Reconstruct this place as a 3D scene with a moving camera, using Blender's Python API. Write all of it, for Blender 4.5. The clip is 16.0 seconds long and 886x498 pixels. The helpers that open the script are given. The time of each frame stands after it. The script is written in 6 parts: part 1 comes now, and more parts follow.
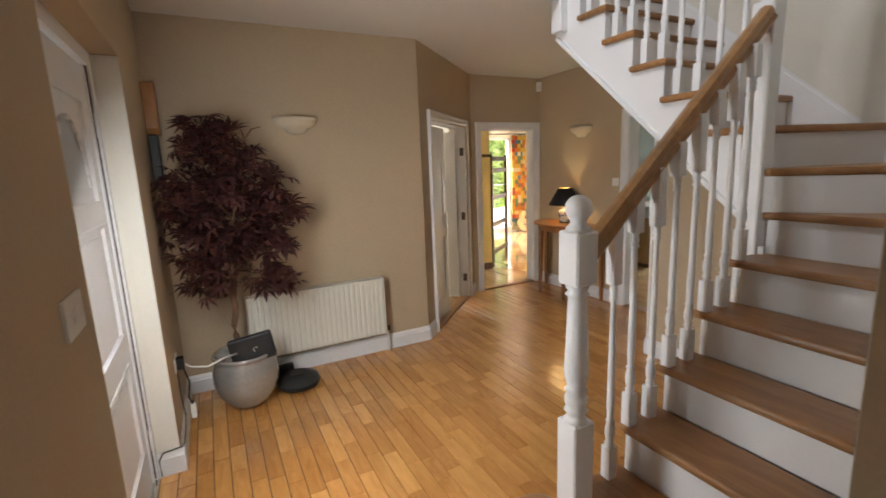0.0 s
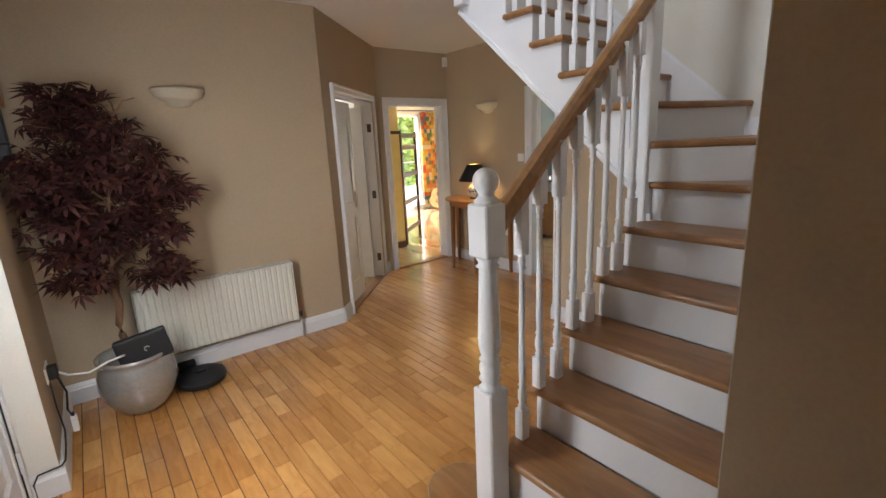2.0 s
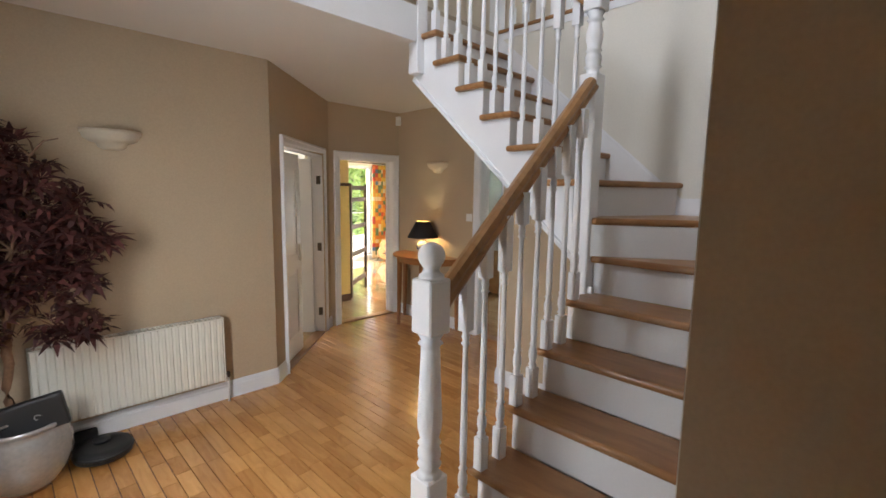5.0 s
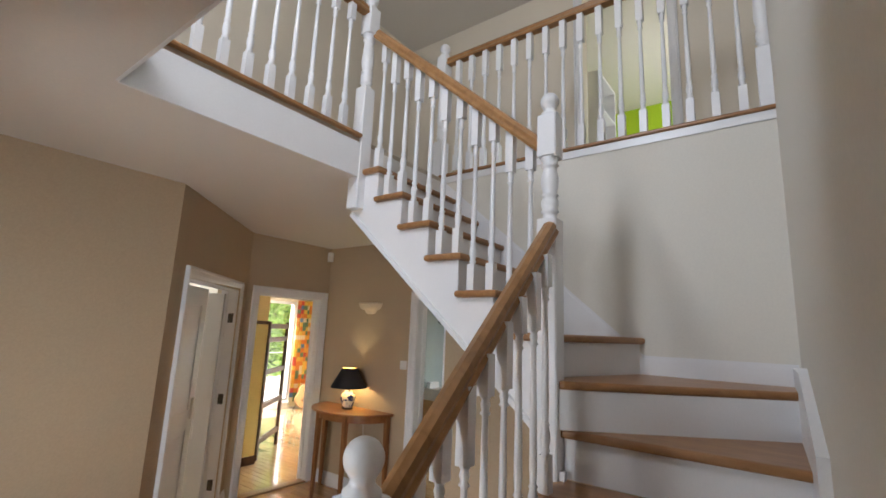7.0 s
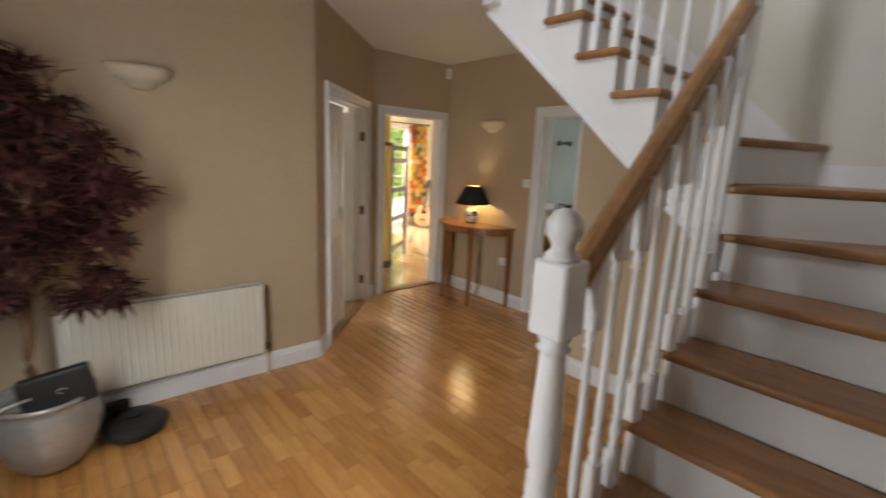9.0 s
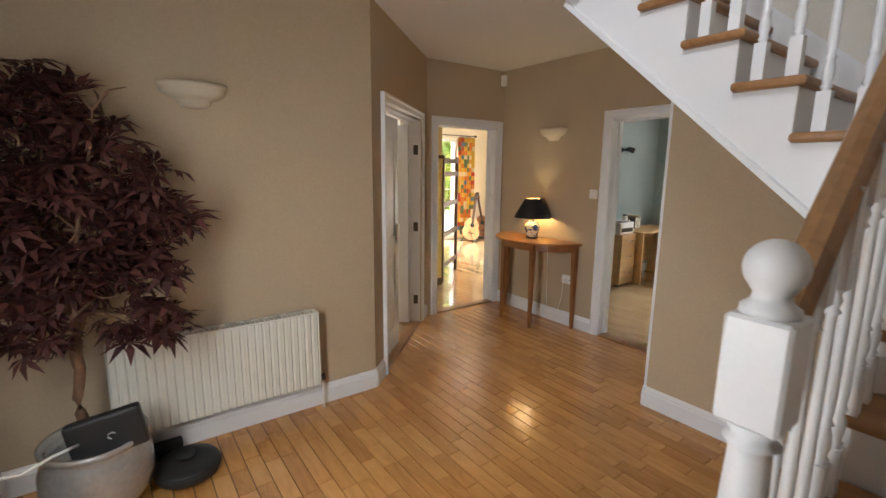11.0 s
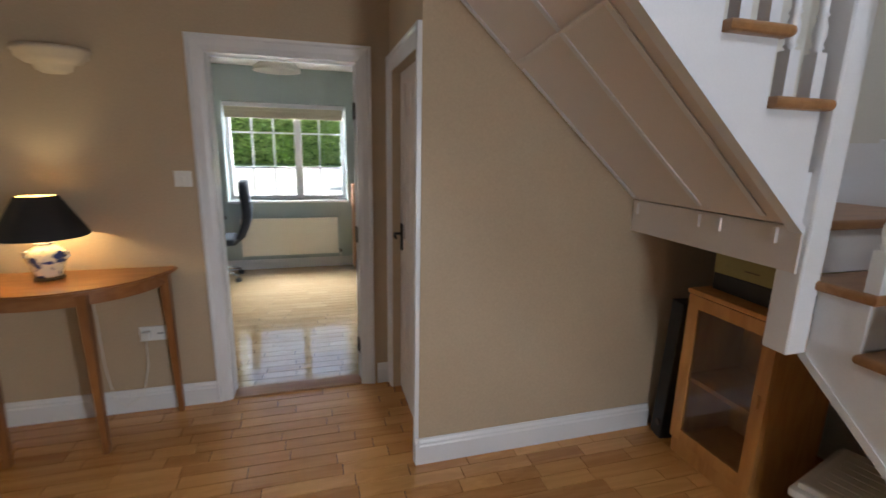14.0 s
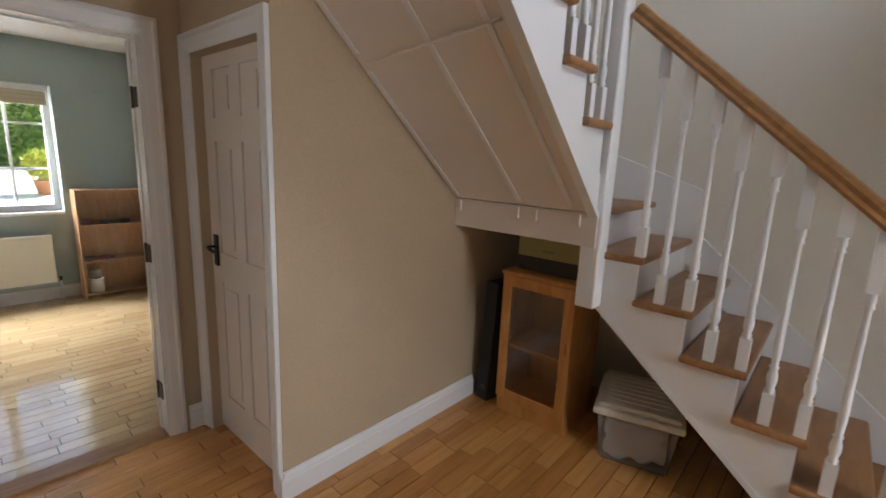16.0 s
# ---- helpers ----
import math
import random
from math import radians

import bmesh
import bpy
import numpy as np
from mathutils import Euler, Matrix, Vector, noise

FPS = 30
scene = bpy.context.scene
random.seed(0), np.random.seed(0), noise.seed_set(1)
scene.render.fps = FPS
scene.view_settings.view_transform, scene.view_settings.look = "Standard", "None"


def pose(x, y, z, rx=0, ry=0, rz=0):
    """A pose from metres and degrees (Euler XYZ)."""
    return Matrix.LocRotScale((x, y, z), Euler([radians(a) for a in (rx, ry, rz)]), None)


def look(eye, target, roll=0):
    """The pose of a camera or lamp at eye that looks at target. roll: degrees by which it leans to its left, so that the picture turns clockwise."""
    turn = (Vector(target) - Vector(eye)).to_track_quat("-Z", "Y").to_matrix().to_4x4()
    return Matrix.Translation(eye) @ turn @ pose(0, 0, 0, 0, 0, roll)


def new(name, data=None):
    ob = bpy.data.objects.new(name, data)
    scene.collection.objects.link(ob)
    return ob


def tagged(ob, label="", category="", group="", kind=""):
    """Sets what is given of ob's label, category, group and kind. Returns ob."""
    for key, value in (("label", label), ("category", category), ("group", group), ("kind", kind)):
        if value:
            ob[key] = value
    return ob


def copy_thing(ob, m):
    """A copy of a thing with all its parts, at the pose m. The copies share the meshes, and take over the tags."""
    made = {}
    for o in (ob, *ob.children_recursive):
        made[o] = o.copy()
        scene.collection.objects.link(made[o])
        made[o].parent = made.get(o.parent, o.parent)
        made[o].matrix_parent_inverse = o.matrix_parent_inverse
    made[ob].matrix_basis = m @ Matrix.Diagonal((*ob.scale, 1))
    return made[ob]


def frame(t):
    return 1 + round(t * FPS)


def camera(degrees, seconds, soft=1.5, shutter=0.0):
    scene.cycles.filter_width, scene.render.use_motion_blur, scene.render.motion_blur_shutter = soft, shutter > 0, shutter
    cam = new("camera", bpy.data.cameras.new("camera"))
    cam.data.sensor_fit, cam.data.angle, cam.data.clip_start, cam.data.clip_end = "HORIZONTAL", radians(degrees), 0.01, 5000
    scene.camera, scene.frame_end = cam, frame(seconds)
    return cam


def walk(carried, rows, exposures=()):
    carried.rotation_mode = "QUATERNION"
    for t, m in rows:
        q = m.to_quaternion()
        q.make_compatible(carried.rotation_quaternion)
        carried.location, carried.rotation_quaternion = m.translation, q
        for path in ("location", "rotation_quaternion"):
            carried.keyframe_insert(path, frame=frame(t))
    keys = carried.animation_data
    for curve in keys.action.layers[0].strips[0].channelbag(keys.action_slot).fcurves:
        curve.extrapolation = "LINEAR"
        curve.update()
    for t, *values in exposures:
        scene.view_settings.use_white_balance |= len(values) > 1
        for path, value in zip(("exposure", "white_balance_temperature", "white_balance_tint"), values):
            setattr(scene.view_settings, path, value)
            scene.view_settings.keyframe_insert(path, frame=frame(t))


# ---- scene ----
cam = camera(89.0, 16.0, shutter=0.35)
PATH = [
    (0, (-1.423, 0.496, 1.589), (-0.528, 2.248, 1.23), -2.3),
    (0.5, (-1.406, 0.499, 1.592), (-0.332, 2.145, 1.218), -1.8),
    (1, (-1.402, 0.511, 1.582), (-0.247, 2.098, 1.199), -2.0),
    (1.5, (-1.397, 0.518, 1.566), (-0.217, 2.076, 1.144), -2.7),
    (2, (-1.391, 0.518, 1.572), (-0.194, 2.052, 1.106), -2.7),
    (2.5, (-1.391, 0.521, 1.576), (-0.181, 2.046, 1.116), -2.4),
    (3, (-1.394, 0.525, 1.578), (-0.157, 2.031, 1.126), -2.1),
    (5.5, (-1.327, 0.581, 1.651), (0.121, 1.953, 1.502), 1.6),
    (6, (-1.303, 0.63, 1.629), (0.178, 1.975, 1.635), 2.7),
    (6.5, (-1.158, 0.764, 1.679), (0.359, 2.049, 1.895), 2.7),
    (7, (-1.064, 0.887, 1.71), (0.509, 2.07, 2.068), 2.4),
    (7.5, (-1.079, 0.96, 1.722), (0.533, 2.059, 2.16), 2.1),
    (8, (-1.107, 1.004, 1.685), (0.574, 2.086, 1.659), 1.6),
    (8.5, (-1.156, 1.022, 1.624), (0.446, 2.163, 1.26), 1.9),
    (9, (-1.221, 1.041, 1.581), (0.075, 2.51, 1.182), 2.5),
    (9.2, (-1.25, 1.059, 1.573), (-0.122, 2.659, 1.161), 1.0),
    (11.4, (-1.079, 1.609, 1.583), (0.107, 3.185, 1.248), 0.6),
    (11.5, (-1.046, 1.68, 1.583), (0.21, 3.201, 1.252), 0.5),
    (12, (-0.917, 2.02, 1.545), (0.634, 3.238, 1.213), 1.5),
    (12.5, (-0.833, 2.453, 1.518), (0.983, 3.2, 1.138), -0.9),
    (12.8, (-0.707, 2.647, 1.512), (1.173, 3.18, 1.086), -1.6),
    (13, (-0.609, 2.787, 1.521), (1.311, 3.158, 1.101), -1.9),
    (13.5, (-0.447, 3.106, 1.537), (1.504, 3.079, 1.095), 1.1),
    (14, (-0.279, 3.321, 1.546), (1.596, 2.781, 1.109), 1.2),
    (14.5, (-0.057, 3.468, 1.541), (1.669, 2.554, 1.111), 2.7),
    (15, (0.031, 3.643, 1.533), (1.559, 2.417, 1.129), 4.9),
    (15.5, (0.036, 3.756, 1.537), (1.436, 2.384, 1.137), 3.2),
    (16, (-0.005, 3.757, 1.532), (1.285, 2.281, 1.136), 2.5),
]
walk(cam, [(t, look(eye, target, roll)) for t, eye, target, roll in PATH],
     [(0, 1.1, 7000, 10), (3, 1.1, 6450, 10), (5.5, 1.18, 6550, 10), (7.2, 0.98, 6500, 10), (8, 0.85, 6550, 10), (9, 0.92, 6900, 10), (12, 1.08, 6650, 10), (13, 0.8, 6500, 10), (14, 0.8, 6250, 10), (14.5, 0.97, 6250, 10), (16, 0.96, 6550, 10)])

# ---------------------------------------------------------------- light
world = bpy.data.worlds.new("sky_world")
scene.world = world
world.use_nodes = True
wn = world.node_tree.nodes
sky = wn.new("ShaderNodeTexSky")
sky.sky_type = "NISHITA"
sky.sun_disc = False
sky.sun_elevation = radians(51)
sky.sun_rotation = radians(153.4)
wn["Background"].inputs[1].default_value = 0.15
world.node_tree.links.new(sky.outputs[0], wn["Background"].inputs[0])


def lamp_area(name, eye, target, w, h, watts, color=(1, 1, 1), spread=180):
    d = bpy.data.lights.new(name, "AREA")
    d.shape, d.size, d.size_y, d.energy, d.color = "RECTANGLE", w, h, watts, color
    d.spread = radians(spread)
    ob = new(name, d)
    ob.matrix_world = look(eye, target)
    return ob


sun_data = bpy.data.lights.new("sun", "SUN")
sun_data.energy, sun_data.angle, sun_data.color = 5.0, radians(0.6), (1.0, 0.95, 0.86)
sun = new("sun", sun_data)
sun.matrix_world = look((4, -8, 11), (0, 0, 0))

DAY = (0.88, 0.935, 1.0)
# added lamps in place of skylight; these three fall in from above window heads
lamp_area("daylight_office_window", (7.0, 3.6, 3.3), (4.3, 3.6, 0.6), 2.8, 1.2, 600, DAY)
lamp_area("daylight_living_window", (4.3, 10.4, 3.2), (4.0, 8.0, 0.5), 2.2, 1.4, 330, (0.97, 0.98, 1.0))
lamp_area("daylight_living_side_window", (7.4, 6.7, 3.0), (4.6, 6.7, 0.6), 2.4, 1.5, 390, (0.97, 0.98, 1.0))
# added fill lamps just indoors, by openings out of view, in place of daylight
lamp_area("front_door_daylight_fill", (-1.86, 2.06, 1.15), (-0.5, 2.95, 0.15), 0.20, 1.8, 20, DAY, 168)
lamp_area("landing_daylight_fill", (-1.62, 2.0, 4.1), (1.2, 1.9, 2.4), 0.35, 1.2, 24, (0.82, 0.88, 1.0))
lamp_area("green_room_fill", (4.4, 0.68, 4.0), (4.4, 3.0, 3.6), 1.1, 1.0, 10, DAY)
lamp_area("sitting_room_fill", (0.2, 6.95, 1.5), (0.9, 4.9, 1.0), 1.1, 1.1, 20, DAY)


# ---------------------------------------------------------------- materials
def material(name, color, rough=0.6, metal=0.0, var=0.06, big=1.2, small=40.0, bump=0.05, coat=0.0, spec=0.5, stretch=(1, 1, 1)):
    m = bpy.data.materials.new(name)
    m.use_nodes = True
    n, l = m.node_tree.nodes, m.node_tree.links
    b = n["Principled BSDF"]
    tc = n.new("ShaderNodeTexCoord")
    mp = n.new("ShaderNodeMapping")
    mp.inputs["Scale"].default_value = stretch
    l.new(tc.outputs["Object"], mp.inputs[0])
    n1, n2 = n.new("ShaderNodeTexNoise"), n.new("ShaderNodeTexNoise")
    n1.inputs["Scale"].default_value, n2.inputs["Scale"].default_value = big, small
    n1.inputs["Detail"].default_value, n2.inputs["Detail"].default_value = 3, 4
    l.new(mp.outputs[0], n1.inputs[0])
    l.new(mp.outputs[0], n2.inputs[0])
    add = n.new("ShaderNodeMath")
    add.operation = "ADD"
    l.new(n1.outputs[0], add.inputs[0])
    l.new(n2.outputs[0], add.inputs[1])
    ramp = n.new("ShaderNodeMapRange")
    ramp.inputs[1].default_value, ramp.inputs[2].default_value = 0.6, 1.4
    ramp.inputs[3].default_value, ramp.inputs[4].default_value = 1 - var, 1 + var
    l.new(add.outputs[0], ramp.inputs[0])
    mul = n.new("ShaderNodeVectorMath")
    mul.operation = "SCALE"
    mul.inputs[0].default_value = color
    l.new(ramp.outputs[0], mul.inputs["Scale"])
    l.new(mul.outputs[0], b.inputs["Base Color"])
    b.inputs["Roughness"].default_value = rough
    b.inputs["Metallic"].default_value = metal
    b.inputs["Coat Weight"].default_value = coat
    b.inputs["Coat Roughness"].default_value = 0.15
    b.inputs["Specular IOR Level"].default_value = spec
    if bump:
        bp = n.new("ShaderNodeBump")
        bp.inputs["Strength"].default_value = bump
        bp.inputs["Distance"].default_value = 0.01
        l.new(n2.outputs[0], bp.inputs["Height"])
        l.new(bp.outputs[0], b.inputs["Normal"])
    return m


def wood(name, light, dark, rough=0.4, along=(1, 1, 1), per_piece=0.0, coat=0.0, fine=9.0):
    """Grain runs along the axis whose scale is smallest."""
    m = material(name, light, rough, 0, 0.05, 3, 60, 0.04, coat, stretch=along)
    n, l = m.node_tree.nodes, m.node_tree.links
    b = n["Principled BSDF"]
    mp = n["Mapping"]
    info, geo = n.new("ShaderNodeObjectInfo"), n.new("ShaderNodeNewGeometry")
    rnd = n.new("ShaderNodeMath")
    rnd.operation = "ADD"
    l.new(info.outputs["Random"], rnd.inputs[0])
    l.new(geo.outputs["Random Per Island"], rnd.inputs[1])
    fr = n.new("ShaderNodeMath")
    fr.operation = "FRACT"
    l.new(rnd.outputs[0], fr.inputs[0])
    off = n.new("ShaderNodeVectorMath")
    off.operation = "SCALE"
    off.inputs[0].default_value = (7.3, 3.1, 5.7)
    l.new(fr.outputs[0], off.inputs["Scale"])
    vadd = n.new("ShaderNodeVectorMath")
    vadd.operation = "ADD"
    l.new(mp.outputs[0], vadd.inputs[0])
    l.new(off.outputs[0], vadd.inputs[1])
    grain = n.new("ShaderNodeTexNoise")
    grain.inputs["Scale"].default_value = fine
    grain.inputs["Detail"].default_value = 6
    grain.inputs["Distortion"].default_value = 0.8
    l.new(vadd.outputs[0], grain.inputs[0])
    mr = n.new("ShaderNodeMapRange")
    mr.inputs[1].default_value, mr.inputs[2].default_value = 0.32, 0.7
    l.new(grain.outputs[0], mr.inputs[0])
    pm = n.new("ShaderNodeMath")
    pm.operation = "MULTIPLY_ADD"
    l.new(fr.outputs[0], pm.inputs[0])
    pm.inputs[1].default_value = per_piece
    half = n.new("ShaderNodeMath")
    half.operation = "MULTIPLY"
    half.inputs[1].default_value = 1 - per_piece
    l.new(mr.outputs[0], half.inputs[0])
    l.new(half.outputs[0], pm.inputs[2])
    mix = n.new("ShaderNodeMix")
    mix.data_type = "RGBA"
    mix.inputs["A"].default_value = (*light, 1)
    mix.inputs["B"].default_value = (*dark, 1)
    l.new(pm.outputs[0], mix.inputs["Factor"])
    l.new(mix.outputs["Result"], b.inputs["Base Color"])
    return m


M_WALL = material("tan_wall_paint", (0.505, 0.395, 0.272), 0.75, var=0.08, big=0.9, small=90, bump=0.06, spec=0.3)
M_CREAM = material("cream_stairwell_paint", (0.74, 0.71, 0.64), 0.7, var=0.04, big=0.8, small=90, bump=0.05, spec=0.3)
M_CEIL = material("ceiling_paint", (0.76, 0.725, 0.68), 0.85, var=0.03, big=0.7, small=70, bump=0.06, spec=0.2)
M_WHITE = material("white_gloss_paint", (0.80, 0.80, 0.81), 0.32, var=0.03, big=4, small=120, bump=0.02)
M_DOOR = material("pink_white_door_paint", (0.74, 0.66, 0.60), 0.4, var=0.03, big=4, small=120, bump=0.03)
M_SOFFIT = material("soffit_paint", (0.76, 0.70, 0.655), 0.6, var=0.03, big=3, small=90, bump=0.03)
M_RAD = material("radiator_enamel", (0.76, 0.74, 0.66), 0.35, var=0.03, big=5, small=90, bump=0.02)
M_OAK = wood("oak_tread", (0.38, 0.19, 0.075), (0.25, 0.115, 0.042), 0.33, (3, 0.5, 3), fine=7)
M_OAKX = wood("oak_tread_cross", (0.38, 0.19, 0.075), (0.25, 0.115, 0.042), 0.33, (0.5, 3, 3), fine=7)
M_RAIL = wood("oak_handrail", (0.40, 0.205, 0.08), (0.27, 0.13, 0.048), 0.3, (3, 3, 3), fine=6)
M_FLOOR = wood("maple_plank", (0.70, 0.36, 0.115), (0.40, 0.165, 0.042), 0.16, (5, 0.35, 3), per_piece=0.6, coat=0.55, fine=5)
# pale copy of the hall's maple: the rooms' strong daylight is in its colour
M_FLOOR_DAYLIT = wood("daylit_pale_maple_plank", (0.66, 0.48, 0.28), (0.46, 0.30, 0.15), 0.08, (5, 0.35, 3), per_piece=0.6, coat=1.0, fine=5)
for m_floor, gloss in ((M_FLOOR, 0.24), (M_FLOOR_DAYLIT, 0.05)):
    m_floor.node_tree.nodes["Principled BSDF"].inputs["Coat Roughness"].default_value = gloss
    m_floor.node_tree.nodes["Principled BSDF"].inputs["Coat IOR"].default_value = 1.6
M_GAP = material("floor_gap", (0.05, 0.025, 0.012), 0.8, var=0.1, bump=0)
M_DARK = material("dark_hinge_metal", (0.10, 0.085, 0.07), 0.4, 0.8, bump=0.02)
M_BLACK = material("black_plastic", (0.016, 0.016, 0.017), 0.5, var=0.1, bump=0.02)
M_CHROME = material("brushed_chrome", (0.7, 0.7, 0.7), 0.2, 1.0, bump=0)
M_SWITCH = material("white_switch_plastic", (0.82, 0.81, 0.78), 0.3, var=0.02, bump=0)


def glass(name, tint=(1, 1, 1), rough=0.0):
    m = bpy.data.materials.new(name)
    m.use_nodes = True
    b = m.node_tree.nodes["Principled BSDF"]
    b.inputs["Base Color"].default_value = (*tint, 1)
    b.inputs["Transmission Weight"].default_value = 1.0
    b.inputs["Roughness"].default_value = rough
    b.inputs["IOR"].default_value = 1.45
    return m


M_GLASS = glass("window_glass")


# ---------------------------------------------------------------- mesh helpers
def box(bm, x0, x1, y0, y1, z0, z1):
    v = [bm.verts.new(p) for p in ((x0, y0, z0), (x1, y0, z0), (x1, y1, z0), (x0, y1, z0), (x0, y0, z1), (x1, y0, z1), (x1, y1, z1), (x0, y1, z1))]
    for f in ((3, 2, 1, 0), (4, 5, 6, 7), (0, 1, 5, 4), (1, 2, 6, 5), (2, 3, 7, 6), (3, 0, 4, 7)):
        bm.faces.new([v[i] for i in f])
    return v


def rounded(bm, r, seg=2):
    bmesh.ops.bevel(bm, geom=bm.edges[:], offset=r, segments=seg, affect="EDGES", profile=0.6)


def prism(bm, poly, z0, z1, axis="z"):
    """A closed polygon of two coordinates, drawn out along an axis."""
    def at(a, b, c):
        return {"z": (a, b, c), "x": (c, a, b), "y": (a, c, b)}[axis]
    lo = [bm.verts.new(at(a, b, z0)) for a, b in poly]
    hi = [bm.verts.new(at(a, b, z1)) for a, b in poly]
    k = len(poly)
    bm.faces.new(lo[::-1])
    bm.faces.new(hi)
    for i in range(k):
        bm.faces.new((lo[i], lo[(i + 1) % k], hi[(i + 1) % k], hi[i]))
    bmesh.ops.recalc_face_normals(bm, faces=bm.faces[:])


def lathe(bm, prof, seg=20, cx=0.0, cy=0.0):
    rings = []
    for r, z in prof:
        rings.append([bm.verts.new((cx + r * math.cos(2 * math.pi * i / seg), cy + r * math.sin(2 * math.pi * i / seg), z)) for i in range(seg)])
    for a, b in zip(rings, rings[1:]):
        for i in range(seg):
            f = bm.faces.new((a[i], a[(i + 1) % seg], b[(i + 1) % seg], b[i]))
            f.smooth = True
    if prof[0][0] > 1e-4:
        bm.faces.new(rings[0][::-1])
    if prof[-1][0] > 1e-4:
        bm.faces.new(rings[-1])


def tube(bm, pts, r, seg=8):
    """A round bar along points; r is one radius or one for each point."""
    rs = r if isinstance(r, (list, tuple)) else [r] * len(pts)
    pts = [Vector(p) for p in pts]
    rings = []
    for i, p in enumerate(pts):
        d = (pts[min(i + 1, len(pts) - 1)] - pts[max(i - 1, 0)]).normalized()
        q = d.to_track_quat("Z", "Y")
        rings.append([bm.verts.new(p + q @ Vector((rs[i] * math.cos(2 * math.pi * k / seg), rs[i] * math.sin(2 * math.pi * k / seg), 0))) for k in range(seg)])
    for a, b in zip(rings, rings[1:]):
        for k in range(seg):
            f = bm.faces.new((a[k], a[(k + 1) % seg], b[(k + 1) % seg], b[k]))
            f.smooth = True
    bm.faces.new(rings[0][::-1])
    bm.faces.new(rings[-1])


def sweep(bm, prof, a, b):
    """A flat profile of (across, up) drawn straight from a to b."""
    a, b = Vector(a), Vector(b)
    d = (b - a).normalized()
    side = d.cross(Vector((0, 0, 1))).normalized()
    up = side.cross(d)
    r0 = [bm.verts.new(a + side * s + up * u) for s, u in prof]
    r1 = [bm.verts.new(b + side * s + up * u) for s, u in prof]
    k = len(prof)
    for i in range(k):
        bm.faces.new((r0[i], r0[(i + 1) % k], r1[(i + 1) % k], r1[i]))
    bm.faces.new(r0[::-1])
    bm.faces.new(r1)
    bmesh.ops.recalc_face_normals(bm, faces=bm.faces[:])


def finish(name, bm, mat):
    me = bpy.data.meshes.new(name)
    bm.to_mesh(me)
    bm.free()
    me.materials.append(mat)
    return me


def part(name, bm, mat, parent, label=""):
    ob = new(name, finish(name, bm, mat))
    ob.parent = parent
    return tagged(ob, label)


def solid(name, bm, mat, label, category, kind=""):
    return tagged(new(name, finish(name, bm, mat)), label, category, kind=kind)


def thing(name, m, label, category, group="", kind=""):
    ob = new(name)
    ob.empty_display_size = 0.1
    ob.matrix_basis = m
    return tagged(ob, label, category, group, kind)


def boxes(*items):
    bm = bmesh.new()
    for b in items:
        box(bm, *b)
    return bm


def block(x0, x1, y0, y1, z0, z1, r=0.0, seg=2):
    bm = bmesh.new()
    box(bm, x0, x1, y0, y1, z0, z1)
    if r:
        rounded(bm, r, seg)
    return bm


def wall_mesh(a, b, thick, z0, z1, holes=()):
    """A wall whose seen face runs from a to b, its body to the right of that way; holes are (from, to, bottom, top) along it."""
    a, b = Vector((*a, 0)), Vector((*b, 0))
    d = (b - a).normalized()
    nrm = Vector((d.y, -d.x, 0))
    ss = sorted({0.0, (b - a).length, *[h[0] for h in holes], *[h[1] for h in holes]})
    zs = sorted({z0, z1, *[h[2] for h in holes], *[h[3] for h in holes]})

    def full(i, j):
        if not (0 <= i < len(ss) - 1 and 0 <= j < len(zs) - 1):
            return False
        s, z = (ss[i] + ss[i + 1]) / 2, (zs[j] + zs[j + 1]) / 2
        return not any(h[0] < s < h[1] and h[2] < z < h[3] for h in holes)

    bm = bmesh.new()
    cache = {}

    def vert(i, j, k):
        if (i, j, k) not in cache:
            cache[i, j, k] = bm.verts.new(a + d * ss[i] + nrm * (thick * k) + Vector((0, 0, zs[j])))
        return cache[i, j, k]

    for i in range(len(ss) - 1):
        for j in range(len(zs) - 1):
            if not full(i, j):
                continue
            bm.faces.new([vert(*p) for p in ((i, j, 0), (i, j + 1, 0), (i + 1, j + 1, 0), (i + 1, j, 0))])
            bm.faces.new([vert(*p) for p in ((i, j, 1), (i + 1, j, 1), (i + 1, j + 1, 1), (i, j + 1, 1))])
            for di, dj, e in ((-1, 0, ((i, j), (i, j + 1))), (1, 0, ((i + 1, j), (i + 1, j + 1))), (0, -1, ((i, j), (i + 1, j))), (0, 1, ((i, j + 1), (i + 1, j + 1)))):
                if not full(i + di, j + dj):
                    (p, q), (r, s) = e
                    bm.faces.new([vert(p, q, 0), vert(r, s, 0), vert(r, s, 1), vert(p, q, 1)])
    bmesh.ops.recalc_face_normals(bm, faces=bm.faces[:])
    return bm


def wall(name, a, b, thick, z0, z1, mat, label, holes=()):
    return solid(name, wall_mesh(a, b, thick, z0, z1, holes), mat, label, "wall", "structure")


# ---------------------------------------------------------------- plan
W, E, T = -1.722, 1.65, 2.50          # west wall, stairwell's east wall, table wall
S, R, V = 0.825, 4.15, 5.278            # stair's south wall, radiator wall, living-room wall
C = 2.87                             # closet face
CEIL, UP, TOP = 2.645, 2.897, 5.09     # hall ceiling, landing floor, upper ceiling
RISE, GO, Z0 = 0.1963, 0.224, -0.048
DH = 2.022                            # door openings
CH = 1.965                            # closet door opening

END = -0.53                            # west end of the stair's south wall


def south(x):
    """The stair's south wall stands a little out of square."""
    return 0.83 + (x - 1.65) * 0.0197


